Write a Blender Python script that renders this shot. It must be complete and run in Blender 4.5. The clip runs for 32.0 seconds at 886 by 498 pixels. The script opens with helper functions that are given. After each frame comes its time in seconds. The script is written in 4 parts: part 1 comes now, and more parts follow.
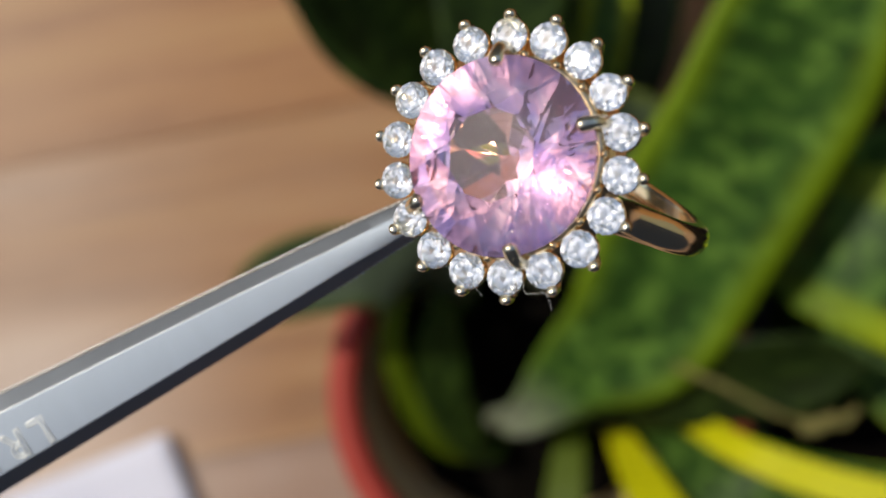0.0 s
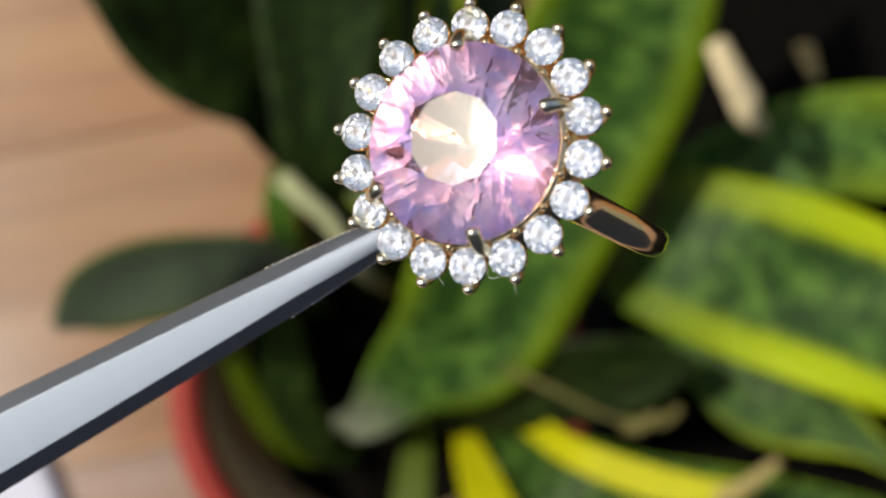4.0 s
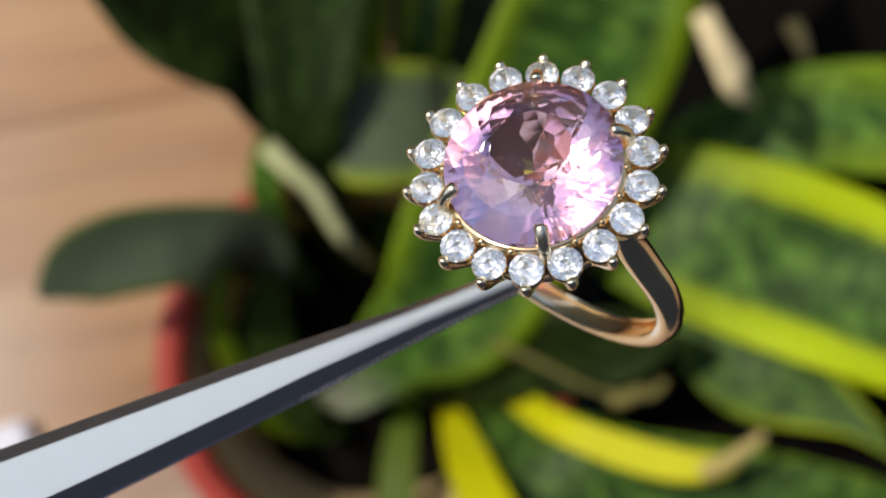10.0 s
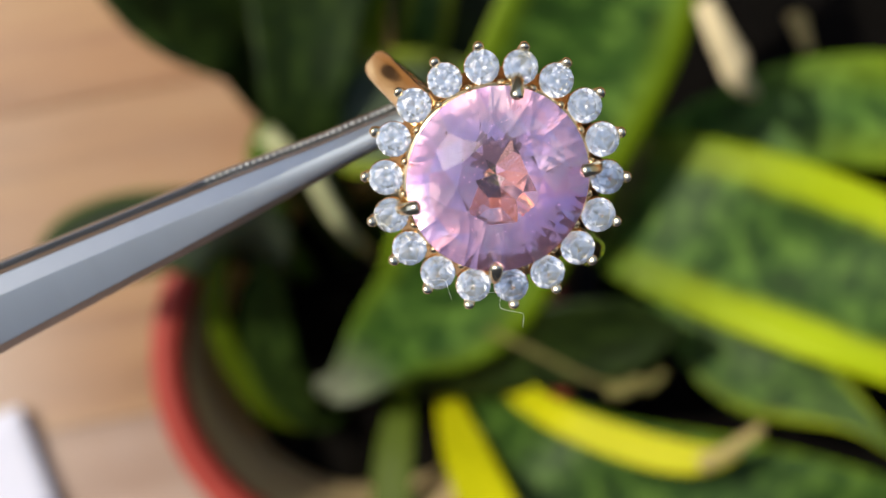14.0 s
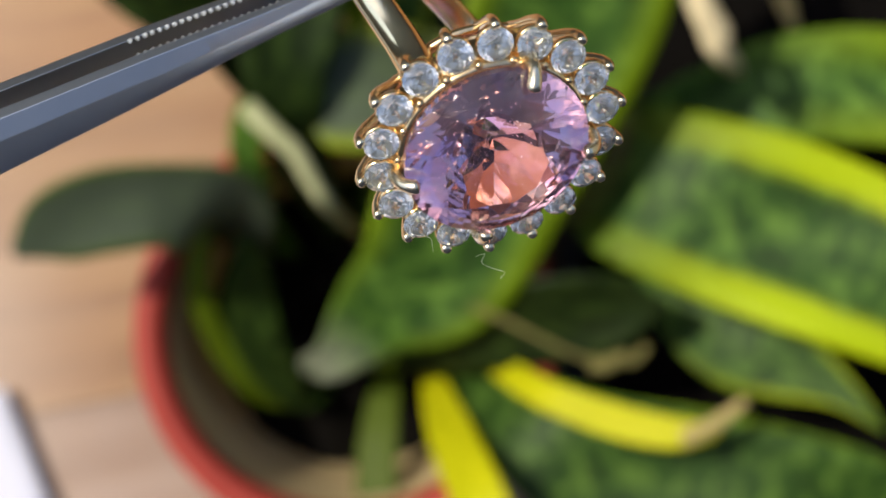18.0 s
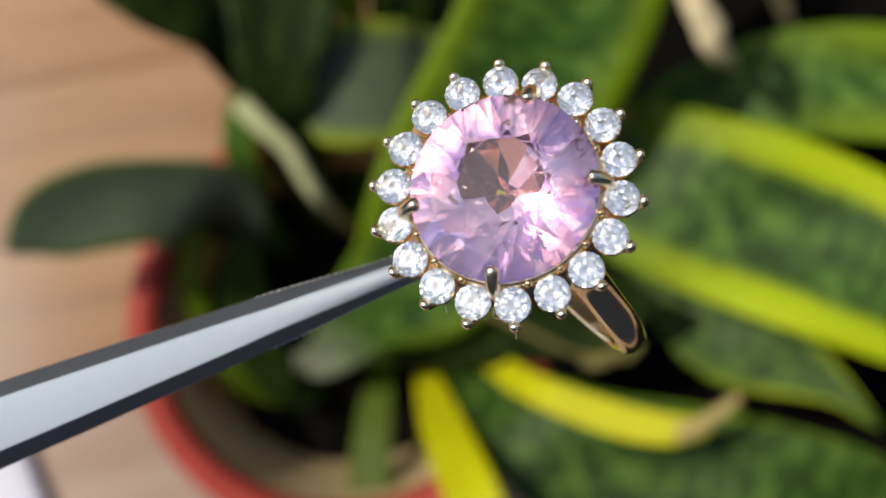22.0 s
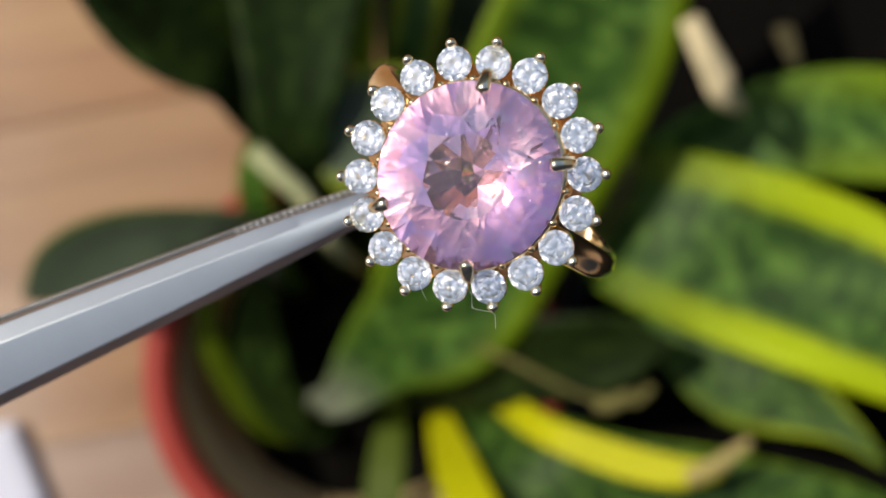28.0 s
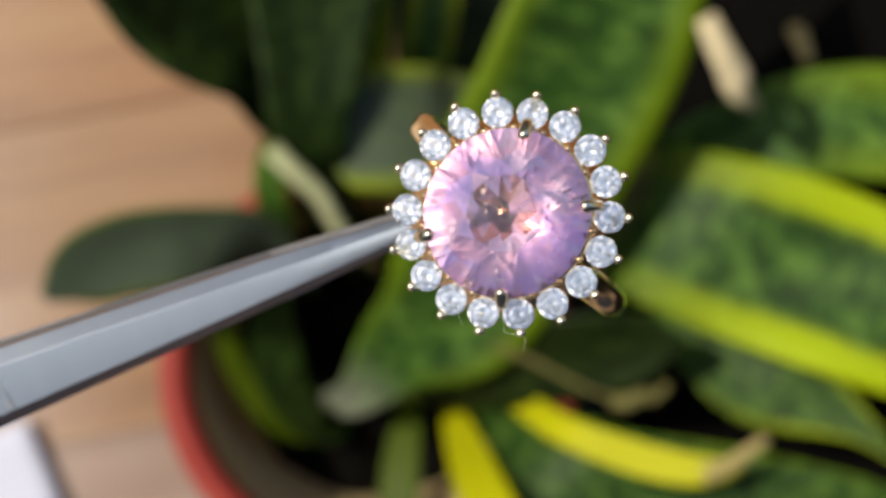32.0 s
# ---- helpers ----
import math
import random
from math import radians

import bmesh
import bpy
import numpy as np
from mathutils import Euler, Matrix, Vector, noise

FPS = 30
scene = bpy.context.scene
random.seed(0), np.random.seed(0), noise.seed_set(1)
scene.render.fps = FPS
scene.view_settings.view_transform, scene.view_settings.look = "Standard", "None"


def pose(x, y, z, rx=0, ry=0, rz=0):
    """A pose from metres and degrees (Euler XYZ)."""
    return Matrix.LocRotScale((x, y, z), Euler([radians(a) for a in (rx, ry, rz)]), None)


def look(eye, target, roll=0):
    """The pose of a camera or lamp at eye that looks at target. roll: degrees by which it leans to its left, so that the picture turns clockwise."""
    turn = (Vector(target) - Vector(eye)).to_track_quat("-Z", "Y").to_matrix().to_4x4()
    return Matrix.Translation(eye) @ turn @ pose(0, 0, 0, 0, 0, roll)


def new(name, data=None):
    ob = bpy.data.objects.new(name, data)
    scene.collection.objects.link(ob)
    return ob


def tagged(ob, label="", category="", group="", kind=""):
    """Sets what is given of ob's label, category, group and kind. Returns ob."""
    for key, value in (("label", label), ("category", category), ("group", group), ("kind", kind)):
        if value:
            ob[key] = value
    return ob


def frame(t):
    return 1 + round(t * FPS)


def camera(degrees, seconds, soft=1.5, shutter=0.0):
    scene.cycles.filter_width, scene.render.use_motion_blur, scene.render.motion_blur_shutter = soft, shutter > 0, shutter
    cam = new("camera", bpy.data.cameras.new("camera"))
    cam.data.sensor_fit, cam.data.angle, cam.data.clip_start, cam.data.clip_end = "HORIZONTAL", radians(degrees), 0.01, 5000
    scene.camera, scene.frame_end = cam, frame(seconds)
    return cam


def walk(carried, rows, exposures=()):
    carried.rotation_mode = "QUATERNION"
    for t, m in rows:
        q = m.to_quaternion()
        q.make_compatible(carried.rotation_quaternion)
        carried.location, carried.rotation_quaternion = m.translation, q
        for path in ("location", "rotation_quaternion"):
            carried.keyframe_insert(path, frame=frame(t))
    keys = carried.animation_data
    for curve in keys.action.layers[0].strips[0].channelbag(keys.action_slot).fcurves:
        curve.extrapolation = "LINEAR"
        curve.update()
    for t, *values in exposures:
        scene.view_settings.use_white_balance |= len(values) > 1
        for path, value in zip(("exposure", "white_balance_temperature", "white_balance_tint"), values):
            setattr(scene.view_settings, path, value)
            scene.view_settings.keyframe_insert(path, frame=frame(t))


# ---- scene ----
# ---- camera ----
cam = camera(30.0, 32.0, soft=1.6, shutter=0.0)
cam.data.dof.use_dof = True
cam.data.dof.focus_distance = 0.0893
cam.data.dof.aperture_fstop = 45.0

CAMERA_ROWS = [
    (0, -0.06092, 0.01794, 0.61601, 0, 0, 0.4),
    (0.5, -0.03958, 0.02667, 0.62198, 0, 0, 0.228),
    (1, -0.02341, 0.03534, 0.63064, 0, 0, -0.108),
    (1.5, -0.01724, 0.0351, 0.63115, 0, 0, -0.089),
    (2, -0.01129, 0.03311, 0.62842, 0, 0, -0.163),
    (2.5, -0.00864, 0.02941, 0.62625, 0, 0, 0.064),
    (3, -0.00891, 0.02648, 0.62418, 0, 0, -0.177),
    (3.5, -0.00998, 0.02342, 0.62701, 0, 0, -0.258),
    (4, -0.01002, 0.02001, 0.62439, 0, 0, -0.542),
    (4.5, -0.00928, 0.01654, 0.6209, 0, 0, -0.047),
    (6.5, -0.00903, 0.01611, 0.62435, 0, 0, 0.083),
    (7, -0.00885, 0.01762, 0.62311, 0, 0, -0.031),
    (7.5, -0.00906, 0.0178, 0.62415, 0, 0, -0.056),
    (8, -0.00806, 0.01773, 0.62393, 0, 0, 0.016),
    (8.5, -0.00736, 0.01724, 0.62327, 0, 0, -0.046),
    (9, -0.00676, 0.01664, 0.62271, 0, 0, -0.06),
    (9.5, -0.00601, 0.01421, 0.62296, 0, 0, -0.132),
    (10, -0.00591, 0.0117, 0.62292, 0, 0, -0.263),
    (10.5, -0.0035, 0.00933, 0.61896, 0, 0, -0.192),
    (11, -0.00105, 0.00718, 0.6164, 0, 0, -0.089),
    (11.5, 0.00113, 0.00641, 0.61556, 0, 0, 0.006),
    (12, 0.00177, 0.00702, 0.6148, 0, 0, -0.036),
    (12.5, -0.00151, 0.00863, 0.61951, 0, 0, -0.289),
    (13, -0.00531, 0.00833, 0.62001, 0, 0, -0.065),
    (13.5, -0.00573, 0.00836, 0.62076, 0, 0, 0.312),
    (15.5, -0.00269, 0.00639, 0.61877, 0, 0, 0.143),
    (16, -0.00187, 0.00502, 0.61935, 0, 0, 0.017),
    (16.5, -0.0018, 0.00311, 0.61815, 0, 0, -0.023),
    (17, -0.00155, 0.00204, 0.6182, 0, 0, 0.08),
    (17.5, -0.00054, 0.00168, 0.61648, 0, 0, 0.151),
    (18, -0.00034, 0.00091, 0.61863, 0, 0, 0.192),
    (18.5, -4e-05, 1e-05, 0.61643, 0, 0, 0.114),
    (19, 0, 0, 0.62, 0, 0, 0),
    (19.5, 0.00069, 0.00055, 0.61869, 0, 0, -0.07),
    (20, 0.00136, 0.00012, 0.61829, 0, 0, -0.042),
    (20.5, 0.00158, -0.0015, 0.61736, 0, 0, 0.014),
    (21, 0.00209, -0.00242, 0.61486, 0, 0, -0.058),
    (21.5, 0.00177, -0.00249, 0.6161, 0, 0, 0.089),
    (22, 0.00157, -0.00019, 0.61774, 0, 0, 0.188),
    (22.5, -0.0006, 0.00302, 0.6188, 0, 0, 0.136),
    (23, -0.00213, 0.00279, 0.61737, 0, 0, 0.081),
    (23.5, -0.00051, 0.00265, 0.61654, 0, 0, 0.122),
    (24, 0.00109, 0.00217, 0.61936, 0, 0, 0.272),
    (24.5, 0.00217, 0.0018, 0.61803, 0, 0, 0.47),
    (26.5, 0.00151, 0.00292, 0.62134, 0, 0, -0.015),
    (27, 0.00219, 0.00823, 0.6225, 0, 0, 0.309),
    (27.5, -0.00088, 0.0131, 0.62208, 0, 0, 0.113),
    (28, -0.00217, 0.01307, 0.62366, 0, 0, 0.004),
    (28.5, -0.00481, 0.01357, 0.62187, 0, 0, -0.342),
    (29, -0.00798, 0.01605, 0.62235, 0, 0, -0.092),
    (29.5, -0.00813, 0.01836, 0.62441, 0, 0, -0.306),
    (30, -0.00778, 0.0184, 0.62347, 0, 0, -0.052),
    (30.5, -0.00849, 0.01657, 0.62257, 0, 0, 0.053),
    (31, -0.00945, 0.01285, 0.62205, 0, 0, 0.075),
    (31.5, -0.00956, 0.00904, 0.62026, 0, 0, -0.227),
    (32, -0.00704, 0.01264, 0.62462, 0, 0, -0.078),
]

walk(cam, [(r[0], pose(*r[1:])) for r in CAMERA_ROWS], [(0, -0.08), (1, 0.16), (3, 0.10), (7, 0.12), (11, 0.26), (12, 0.38), (13, 0.24), (16, 0.44), (18, 0.38), (20, 0.14), (22, 0.14), (24, 0.20), (27, 0.08), (32, 0.14)])

# ---- world and sun ----
SUN_WAY = Vector((-0.51, 0.22, 0.83)).normalized()
world = bpy.data.worlds.new("sky")
scene.world = world
world.use_nodes = True
wn = world.node_tree.nodes
sky = wn.new("ShaderNodeTexSky")
sky.sky_type = "NISHITA"
sky.sun_disc = False
sky.dust_density = 2.0
sky.sun_elevation = math.asin(SUN_WAY.z)
sky.sun_rotation = math.atan2(SUN_WAY.x, SUN_WAY.y)
wn["Background"].inputs["Strength"].default_value = 0.15
world.node_tree.links.new(sky.outputs[0], wn["Background"].inputs["Color"])
sun = new("sun", bpy.data.lights.new("sun", "SUN"))
sun.data.energy = 3.0
sun.data.angle = radians(0.6)
sun.data.color = (1.0, 0.95, 0.75)
sun.matrix_world = look(SUN_WAY * 5, (0, 0, 0))


# ---- materials ----
class Mat:
    """A small wrapper that keeps node building short."""

    def __init__(self, name, rough=0.5, metal=0.0, **inputs):
        self.m = bpy.data.materials.new(name)
        self.m.use_nodes = True
        self.nt = self.m.node_tree
        self.b = self.nt.nodes["Principled BSDF"]
        self.b.inputs["Roughness"].default_value = rough
        self.b.inputs["Metallic"].default_value = metal
        for key, value in inputs.items():
            self.b.inputs[key.replace("_", " ")].default_value = value

    def node(self, kind, **attrs):
        n = self.nt.nodes.new(kind)
        for k, v in attrs.items():
            setattr(n, k, v)
        return n

    def link(self, a, b):
        self.nt.links.new(a, b)

    def coords(self, which="Object", scale=(1, 1, 1), rot=(0, 0, 0)):
        tc = self.node("ShaderNodeTexCoord")
        mp = self.node("ShaderNodeMapping")
        mp.inputs["Scale"].default_value = scale
        mp.inputs["Rotation"].default_value = rot
        self.link(tc.outputs[which], mp.inputs["Vector"])
        return mp.outputs[0]

    def noise(self, vec, scale, detail=4.0, rough=0.55):
        n = self.node("ShaderNodeTexNoise")
        n.inputs["Scale"].default_value = scale
        n.inputs["Detail"].default_value = detail
        n.inputs["Roughness"].default_value = rough
        self.link(vec, n.inputs["Vector"])
        return n.outputs["Fac"]

    def ramp(self, fac, stops):
        r = self.node("ShaderNodeValToRGB")
        el = r.color_ramp.elements
        while len(el) < len(stops):
            el.new(0.5)
        for e, (p, c) in zip(el, stops):
            e.position, e.color = p, (*c, 1.0)
        self.link(fac, r.inputs["Fac"])
        return r.outputs["Color"]

    def mix(self, fac, a, b, blend="MIX"):
        n = self.node("ShaderNodeMix", data_type="RGBA", blend_type=blend)
        for sock, v in ((n.inputs[0], fac), (n.inputs[6], a), (n.inputs[7], b)):
            if isinstance(v, (int, float)):
                sock.default_value = v
            elif isinstance(v, tuple):
                sock.default_value = (*v, 1.0)
            else:
                self.link(v, sock)
        return n.outputs[2]

    def math(self, op, a, b=0.0, clamp=False):
        n = self.node("ShaderNodeMath", operation=op, use_clamp=clamp)
        for sock, v in ((n.inputs[0], a), (n.inputs[1], b)):
            if isinstance(v, (int, float)):
                sock.default_value = v
            else:
                self.link(v, sock)
        return n.outputs[0]

    def color(self, out):
        self.link(out, self.b.inputs["Base Color"])

    def bump(self, height, strength=0.2, dist=0.001):
        n = self.node("ShaderNodeBump")
        n.inputs["Strength"].default_value = strength
        n.inputs["Distance"].default_value = dist
        self.link(height, n.inputs["Height"])
        self.link(n.outputs[0], self.b.inputs["Normal"])


def metal(name, col, rough, grain=900.0, spread=0.08, stretch=(1, 1, 1), brushed=0.0):
    k = Mat(name, rough, 1.0)
    v = k.coords("Object", stretch)
    sway = 0.04 if rough > 0.2 else 0.10
    n = k.noise(v, grain, 3.0)
    k.color(k.mix(n, tuple(c * (1 - spread) for c in col), tuple(min(1.0, c * (1 + spread)) for c in col)))
    k.link(k.math("ADD", k.math("MULTIPLY", n, sway), rough - 0.5 * sway), k.b.inputs["Roughness"])
    if brushed:
        # a few fine crossing scratches
        for lean in (0.7, -0.35):
            cut = k.ramp(k.noise(k.coords("Object", (3100, 190, 1), (0, 0, lean)), 1.0, 1.0), [(0.75, (0, 0, 0)), (0.80, (1, 1, 1))])
            k.color(k.mix(k.math("MULTIPLY", cut, 0.22), k.b.inputs["Base Color"].links[0].from_socket, (0.95, 0.95, 0.95)))
        k.b.inputs["Anisotropic"].default_value = brushed
        k.link(k.node("ShaderNodeTangent", direction_type="UV_MAP", uv_map="brush").outputs[0], k.b.inputs["Tangent"])
    return k.m


def gem(name, stops, ior, clear, scale, rough, film=0.0):
    """Cut stone: clear body, mottled tint for coloured flashes, rough coat for wide glints."""
    k = Mat(name, rough, 0.0, IOR=ior, Transmission_Weight=clear, Coat_Weight=film, Coat_Roughness=0.22)
    v = k.coords()
    k.color(k.ramp(k.noise(v, scale, 4.0, 0.6), stops))
    return k.m


GOLD = metal("rose_gold", (0.95, 0.68, 0.37), 0.16)
BAND = metal("polished_band", (0.88, 0.76, 0.51), 0.15)
TIN = metal("worn_plating", (0.87, 0.75, 0.53), 0.24)
STEEL = metal("brushed_steel", (0.54, 0.585, 0.655), 0.80, 700.0, 0.05, (1, 0.1, 1), 0.4)
STEEL_CUT = metal("ground_steel", (0.46, 0.48, 0.51), 0.37, 600.0, 0.04)
STEEL_TOOTH = metal("worn_steel", (0.70, 0.70, 0.69), 0.5, 1500.0, 0.1)
# lilac, violet and pale facets paint in the stone's play of colour
PINK = [gem(name, [(0.36, low), (0.64, high)], 1.74, 0.985, 260.0, 0.045, 0.17) for name, low, high in (
    ("pink_stone", (1.0, 0.44, 0.57), (1.0, 0.58, 0.64)), ("lilac_stone", (0.84, 0.44, 0.76), (1.0, 0.56, 0.72)),
    ("pale_stone", (1.0, 0.69, 0.79), (1.0, 0.81, 0.79)), ("rose_stone", (1.0, 0.49, 0.60), (1.0, 0.63, 0.68)), ("violet_stone", (0.68, 0.46, 0.94), (0.97, 0.57, 0.76)))]
CLEAR = gem("clear_stone", [(0.35, (0.80, 0.89, 1.0)), (0.6, (0.95, 0.98, 1.0))], 2.2, 0.935, 1400.0, 0.03)


def leaf_material(name, margin, glow, dull, soft=0.06, grey=0.0, heel_shown=False):
    # glow and dull scale a blade's yellow and green, its shade painted in
    gold = 1.30 if glow > 1 else 0.82 if glow < 0.6 else 1.0
    k = Mat(name, 0.5, Specular_IOR_Level=0.14)
    uv = k.node("ShaderNodeUVMap", uv_map="leaf")
    sp = k.node("ShaderNodeSeparateXYZ")
    k.link(uv.outputs[0], sp.inputs[0])
    obj = k.coords()
    wob = k.math("MULTIPLY", k.math("SUBTRACT", k.noise(obj, 45.0, 3.0), 0.5), 0.16)
    edge = k.math("ADD", k.math("ABSOLUTE", k.math("SUBTRACT", k.math("MULTIPLY", sp.outputs[0], 2.0), 1.0)), wob)
    # pale bands that run across the blade
    mp = k.node("ShaderNodeMapping")
    mp.inputs["Scale"].default_value = (4.0, 95.0, 1.0)
    k.link(uv.outputs[0], mp.inputs["Vector"])
    bands = k.noise(mp.outputs[0], 1.3, 5.0, 0.65)
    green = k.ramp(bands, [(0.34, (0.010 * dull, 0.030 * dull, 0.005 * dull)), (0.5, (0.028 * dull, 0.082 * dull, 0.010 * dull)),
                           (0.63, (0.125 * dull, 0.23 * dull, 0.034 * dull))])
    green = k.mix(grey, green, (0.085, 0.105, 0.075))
    mp2 = k.node("ShaderNodeMapping")
    mp2.inputs["Scale"].default_value = (22.0, 2.0, 1.0)
    k.link(uv.outputs[0], mp2.inputs["Vector"])
    streak = k.noise(mp2.outputs[0], 1.5, 4.0)
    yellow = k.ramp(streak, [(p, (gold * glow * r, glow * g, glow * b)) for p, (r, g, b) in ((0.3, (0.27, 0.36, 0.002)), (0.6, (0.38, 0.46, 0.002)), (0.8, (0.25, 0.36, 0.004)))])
    cut = k.node("ShaderNodeMapRange")
    cut.inputs["From Min"].default_value = 1.0 - margin - soft
    cut.inputs["From Max"].default_value = 1.0 - margin + soft
    k.link(edge, cut.inputs["Value"])
    rim = cut.outputs[0]
    if margin < 1:
        root = k.node("ShaderNodeMapRange", interpolation_type="SMOOTHSTEP")
        root.inputs["From Min"].default_value, root.inputs["From Max"].default_value = 0.05, 0.13
        k.link(sp.outputs[1], root.inputs["Value"])
        rim = k.math("MULTIPLY", rim, root.outputs[0])
    if heel_shown:
        heel = k.node("ShaderNodeMapRange", interpolation_type="SMOOTHSTEP")
        heel.inputs["From Min"].default_value, heel.inputs["From Max"].default_value = 0.082, 0.052
        k.link(sp.outputs[1], heel.inputs["Value"])
        green = k.mix(k.math("MULTIPLY", heel.outputs[0], 0.6), green, (0.26, 0.26, 0.21))
    col = k.mix(rim, green, yellow)
    k.color(k.mix(k.math("MULTIPLY", k.noise(obj, 160.0, 2.0), 0.12), col, (0.10, 0.12, 0.03)))
    k.bump(streak, 0.25, 0.0006)
    return k.m


def plain(name, low, high, scale, rough=0.6, stretch=(1, 1, 1), bump=0.3, turn=0.0, dist=0.001, shine=0.4):
    k = Mat(name, rough, Specular_IOR_Level=shine)
    v = k.coords("Object", stretch, (0, 0, turn))
    n = k.noise(v, scale, 6.0)
    big = k.noise(v, scale * 0.13, 3.0)
    c = k.mix(n, low, high)
    k.color(k.mix(k.math("MULTIPLY", big, 0.5), c, tuple(0.72 * x for x in low)))
    k.bump(n, bump, dist)
    return k.m


TERRACOTTA = plain("red_plastic", (0.30, 0.037, 0.027), (0.38, 0.055, 0.040), 60.0, 0.5, shine=0.2)
POT_INSIDE = plain("tan_pot_inside", (0.52, 0.38, 0.19), (0.64, 0.49, 0.27), 70.0, 0.7)
BLACK = plain("black_plastic", (0.010, 0.011, 0.014), (0.022, 0.023, 0.028), 80.0, 0.5, shine=0.15)
# soil is near black: shade between the blades is put into its colour
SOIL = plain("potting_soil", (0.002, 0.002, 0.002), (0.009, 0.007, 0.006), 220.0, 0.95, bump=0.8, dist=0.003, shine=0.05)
STRAW = plain("dry_straw", (0.66, 0.53, 0.30), (0.82, 0.68, 0.44), 150.0, 0.7, (1, 1, 1))
STEM = plain("pale_stem", (0.40, 0.41, 0.20), (0.56, 0.55, 0.32), 120.0, 0.6)
PAPER = plain("white_paper", (0.66, 0.66, 0.82), (0.74, 0.74, 0.88), 30.0, 0.8)
LINT = plain("white_lint", (0.75, 0.75, 0.75), (0.85, 0.85, 0.85), 400.0, 0.8)
SPECK = plain("pale_grain", (0.85, 0.70, 0.76), (0.95, 0.85, 0.88), 900.0, 0.5)
HUSK = plain("straw_husk", (0.30, 0.23, 0.08), (0.46, 0.36, 0.15), 120.0, 0.8)
FLAKE = plain("dull_husk", (0.10, 0.09, 0.018), (0.20, 0.17, 0.05), 120.0, 0.8)
EARTH = plain("dry_earth", (0.16, 0.13, 0.10), (0.24, 0.20, 0.16), 9.0, 0.9)


def plank_material(name, deep, middle, pale, worn, pale_end):
    k = Mat(name, 0.42)
    tc = k.node("ShaderNodeTexCoord")
    mp = k.node("ShaderNodeMapping")
    mp.inputs["Scale"].default_value = (1.6, 26.0, 26.0)
    k.link(tc.outputs["Object"], mp.inputs["Vector"])
    info = k.node("ShaderNodeObjectInfo")
    comb = k.node("ShaderNodeCombineXYZ")
    k.link(k.math("MULTIPLY", info.outputs["Random"], 37.0), comb.inputs[0])
    add = k.node("ShaderNodeVectorMath", operation="ADD")
    k.link(mp.outputs[0], add.inputs[0])
    k.link(comb.outputs[0], add.inputs[1])
    grain = k.noise(add.outputs[0], 2.2, 6.0, 0.6)
    wide = k.noise(add.outputs[0], 0.5, 3.0)
    c = k.ramp(grain, [(0.36, deep), (0.5, middle), (0.64, pale)])
    c = k.mix(k.math("MULTIPLY", k.math("ADD", k.math("MULTIPLY", wide, 0.6), k.math("MULTIPLY", k.ramp(k.noise(tc.outputs["Object"], 22.0, 3.0), [(0.38, (0, 0, 0)), (0.62, (1, 1, 1))]), 0.5), True), 0.7), c, worn)
    c = k.mix(k.math("MULTIPLY", info.outputs["Random"], 0.25), c, (0.28, 0.14, 0.075))
    # towards -x the plank turns paler, in blotches
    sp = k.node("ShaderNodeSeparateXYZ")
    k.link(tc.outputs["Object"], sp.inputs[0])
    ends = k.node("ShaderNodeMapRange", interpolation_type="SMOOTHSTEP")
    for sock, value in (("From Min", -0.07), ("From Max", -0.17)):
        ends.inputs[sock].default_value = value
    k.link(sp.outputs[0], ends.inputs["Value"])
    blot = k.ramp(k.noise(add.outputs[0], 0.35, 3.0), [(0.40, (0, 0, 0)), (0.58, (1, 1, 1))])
    k.color(k.mix(k.math("MULTIPLY", ends.outputs[0], k.math("MULTIPLY", k.math("ADD", k.math("MULTIPLY", blot, 0.7), 0.3), pale_end)), c, (0.57, 0.46, 0.41)))
    k.bump(grain, 0.3, 0.001)
    return k.m


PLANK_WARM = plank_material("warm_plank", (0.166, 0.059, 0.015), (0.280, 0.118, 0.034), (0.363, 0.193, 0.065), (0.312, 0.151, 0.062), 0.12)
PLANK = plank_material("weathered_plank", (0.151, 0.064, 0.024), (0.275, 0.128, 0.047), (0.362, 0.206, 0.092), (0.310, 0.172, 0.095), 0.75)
PLANK_PALE = plank_material("pale_plank", (0.181, 0.098, 0.065), (0.280, 0.172, 0.125), (0.378, 0.260, 0.208), (0.333, 0.254, 0.231), 0.95)


# ---- building helpers ----
def part(name, bm, material, parent=None, label="", smooth=False):
    me = bpy.data.meshes.new(name)
    bm.to_mesh(me)
    bm.free()
    if smooth:
        for p in me.polygons:
            p.use_smooth = True
    for m in material if isinstance(material, (list, tuple)) else [material]:
        me.materials.append(m)
    ob = new(name, me)
    ob.parent = parent
    return tagged(ob, label)


def again(ob, m):
    """The same piece once more, elsewhere on its parent."""
    o = ob.copy()
    scene.collection.objects.link(o)
    o.matrix_basis = m
    return o


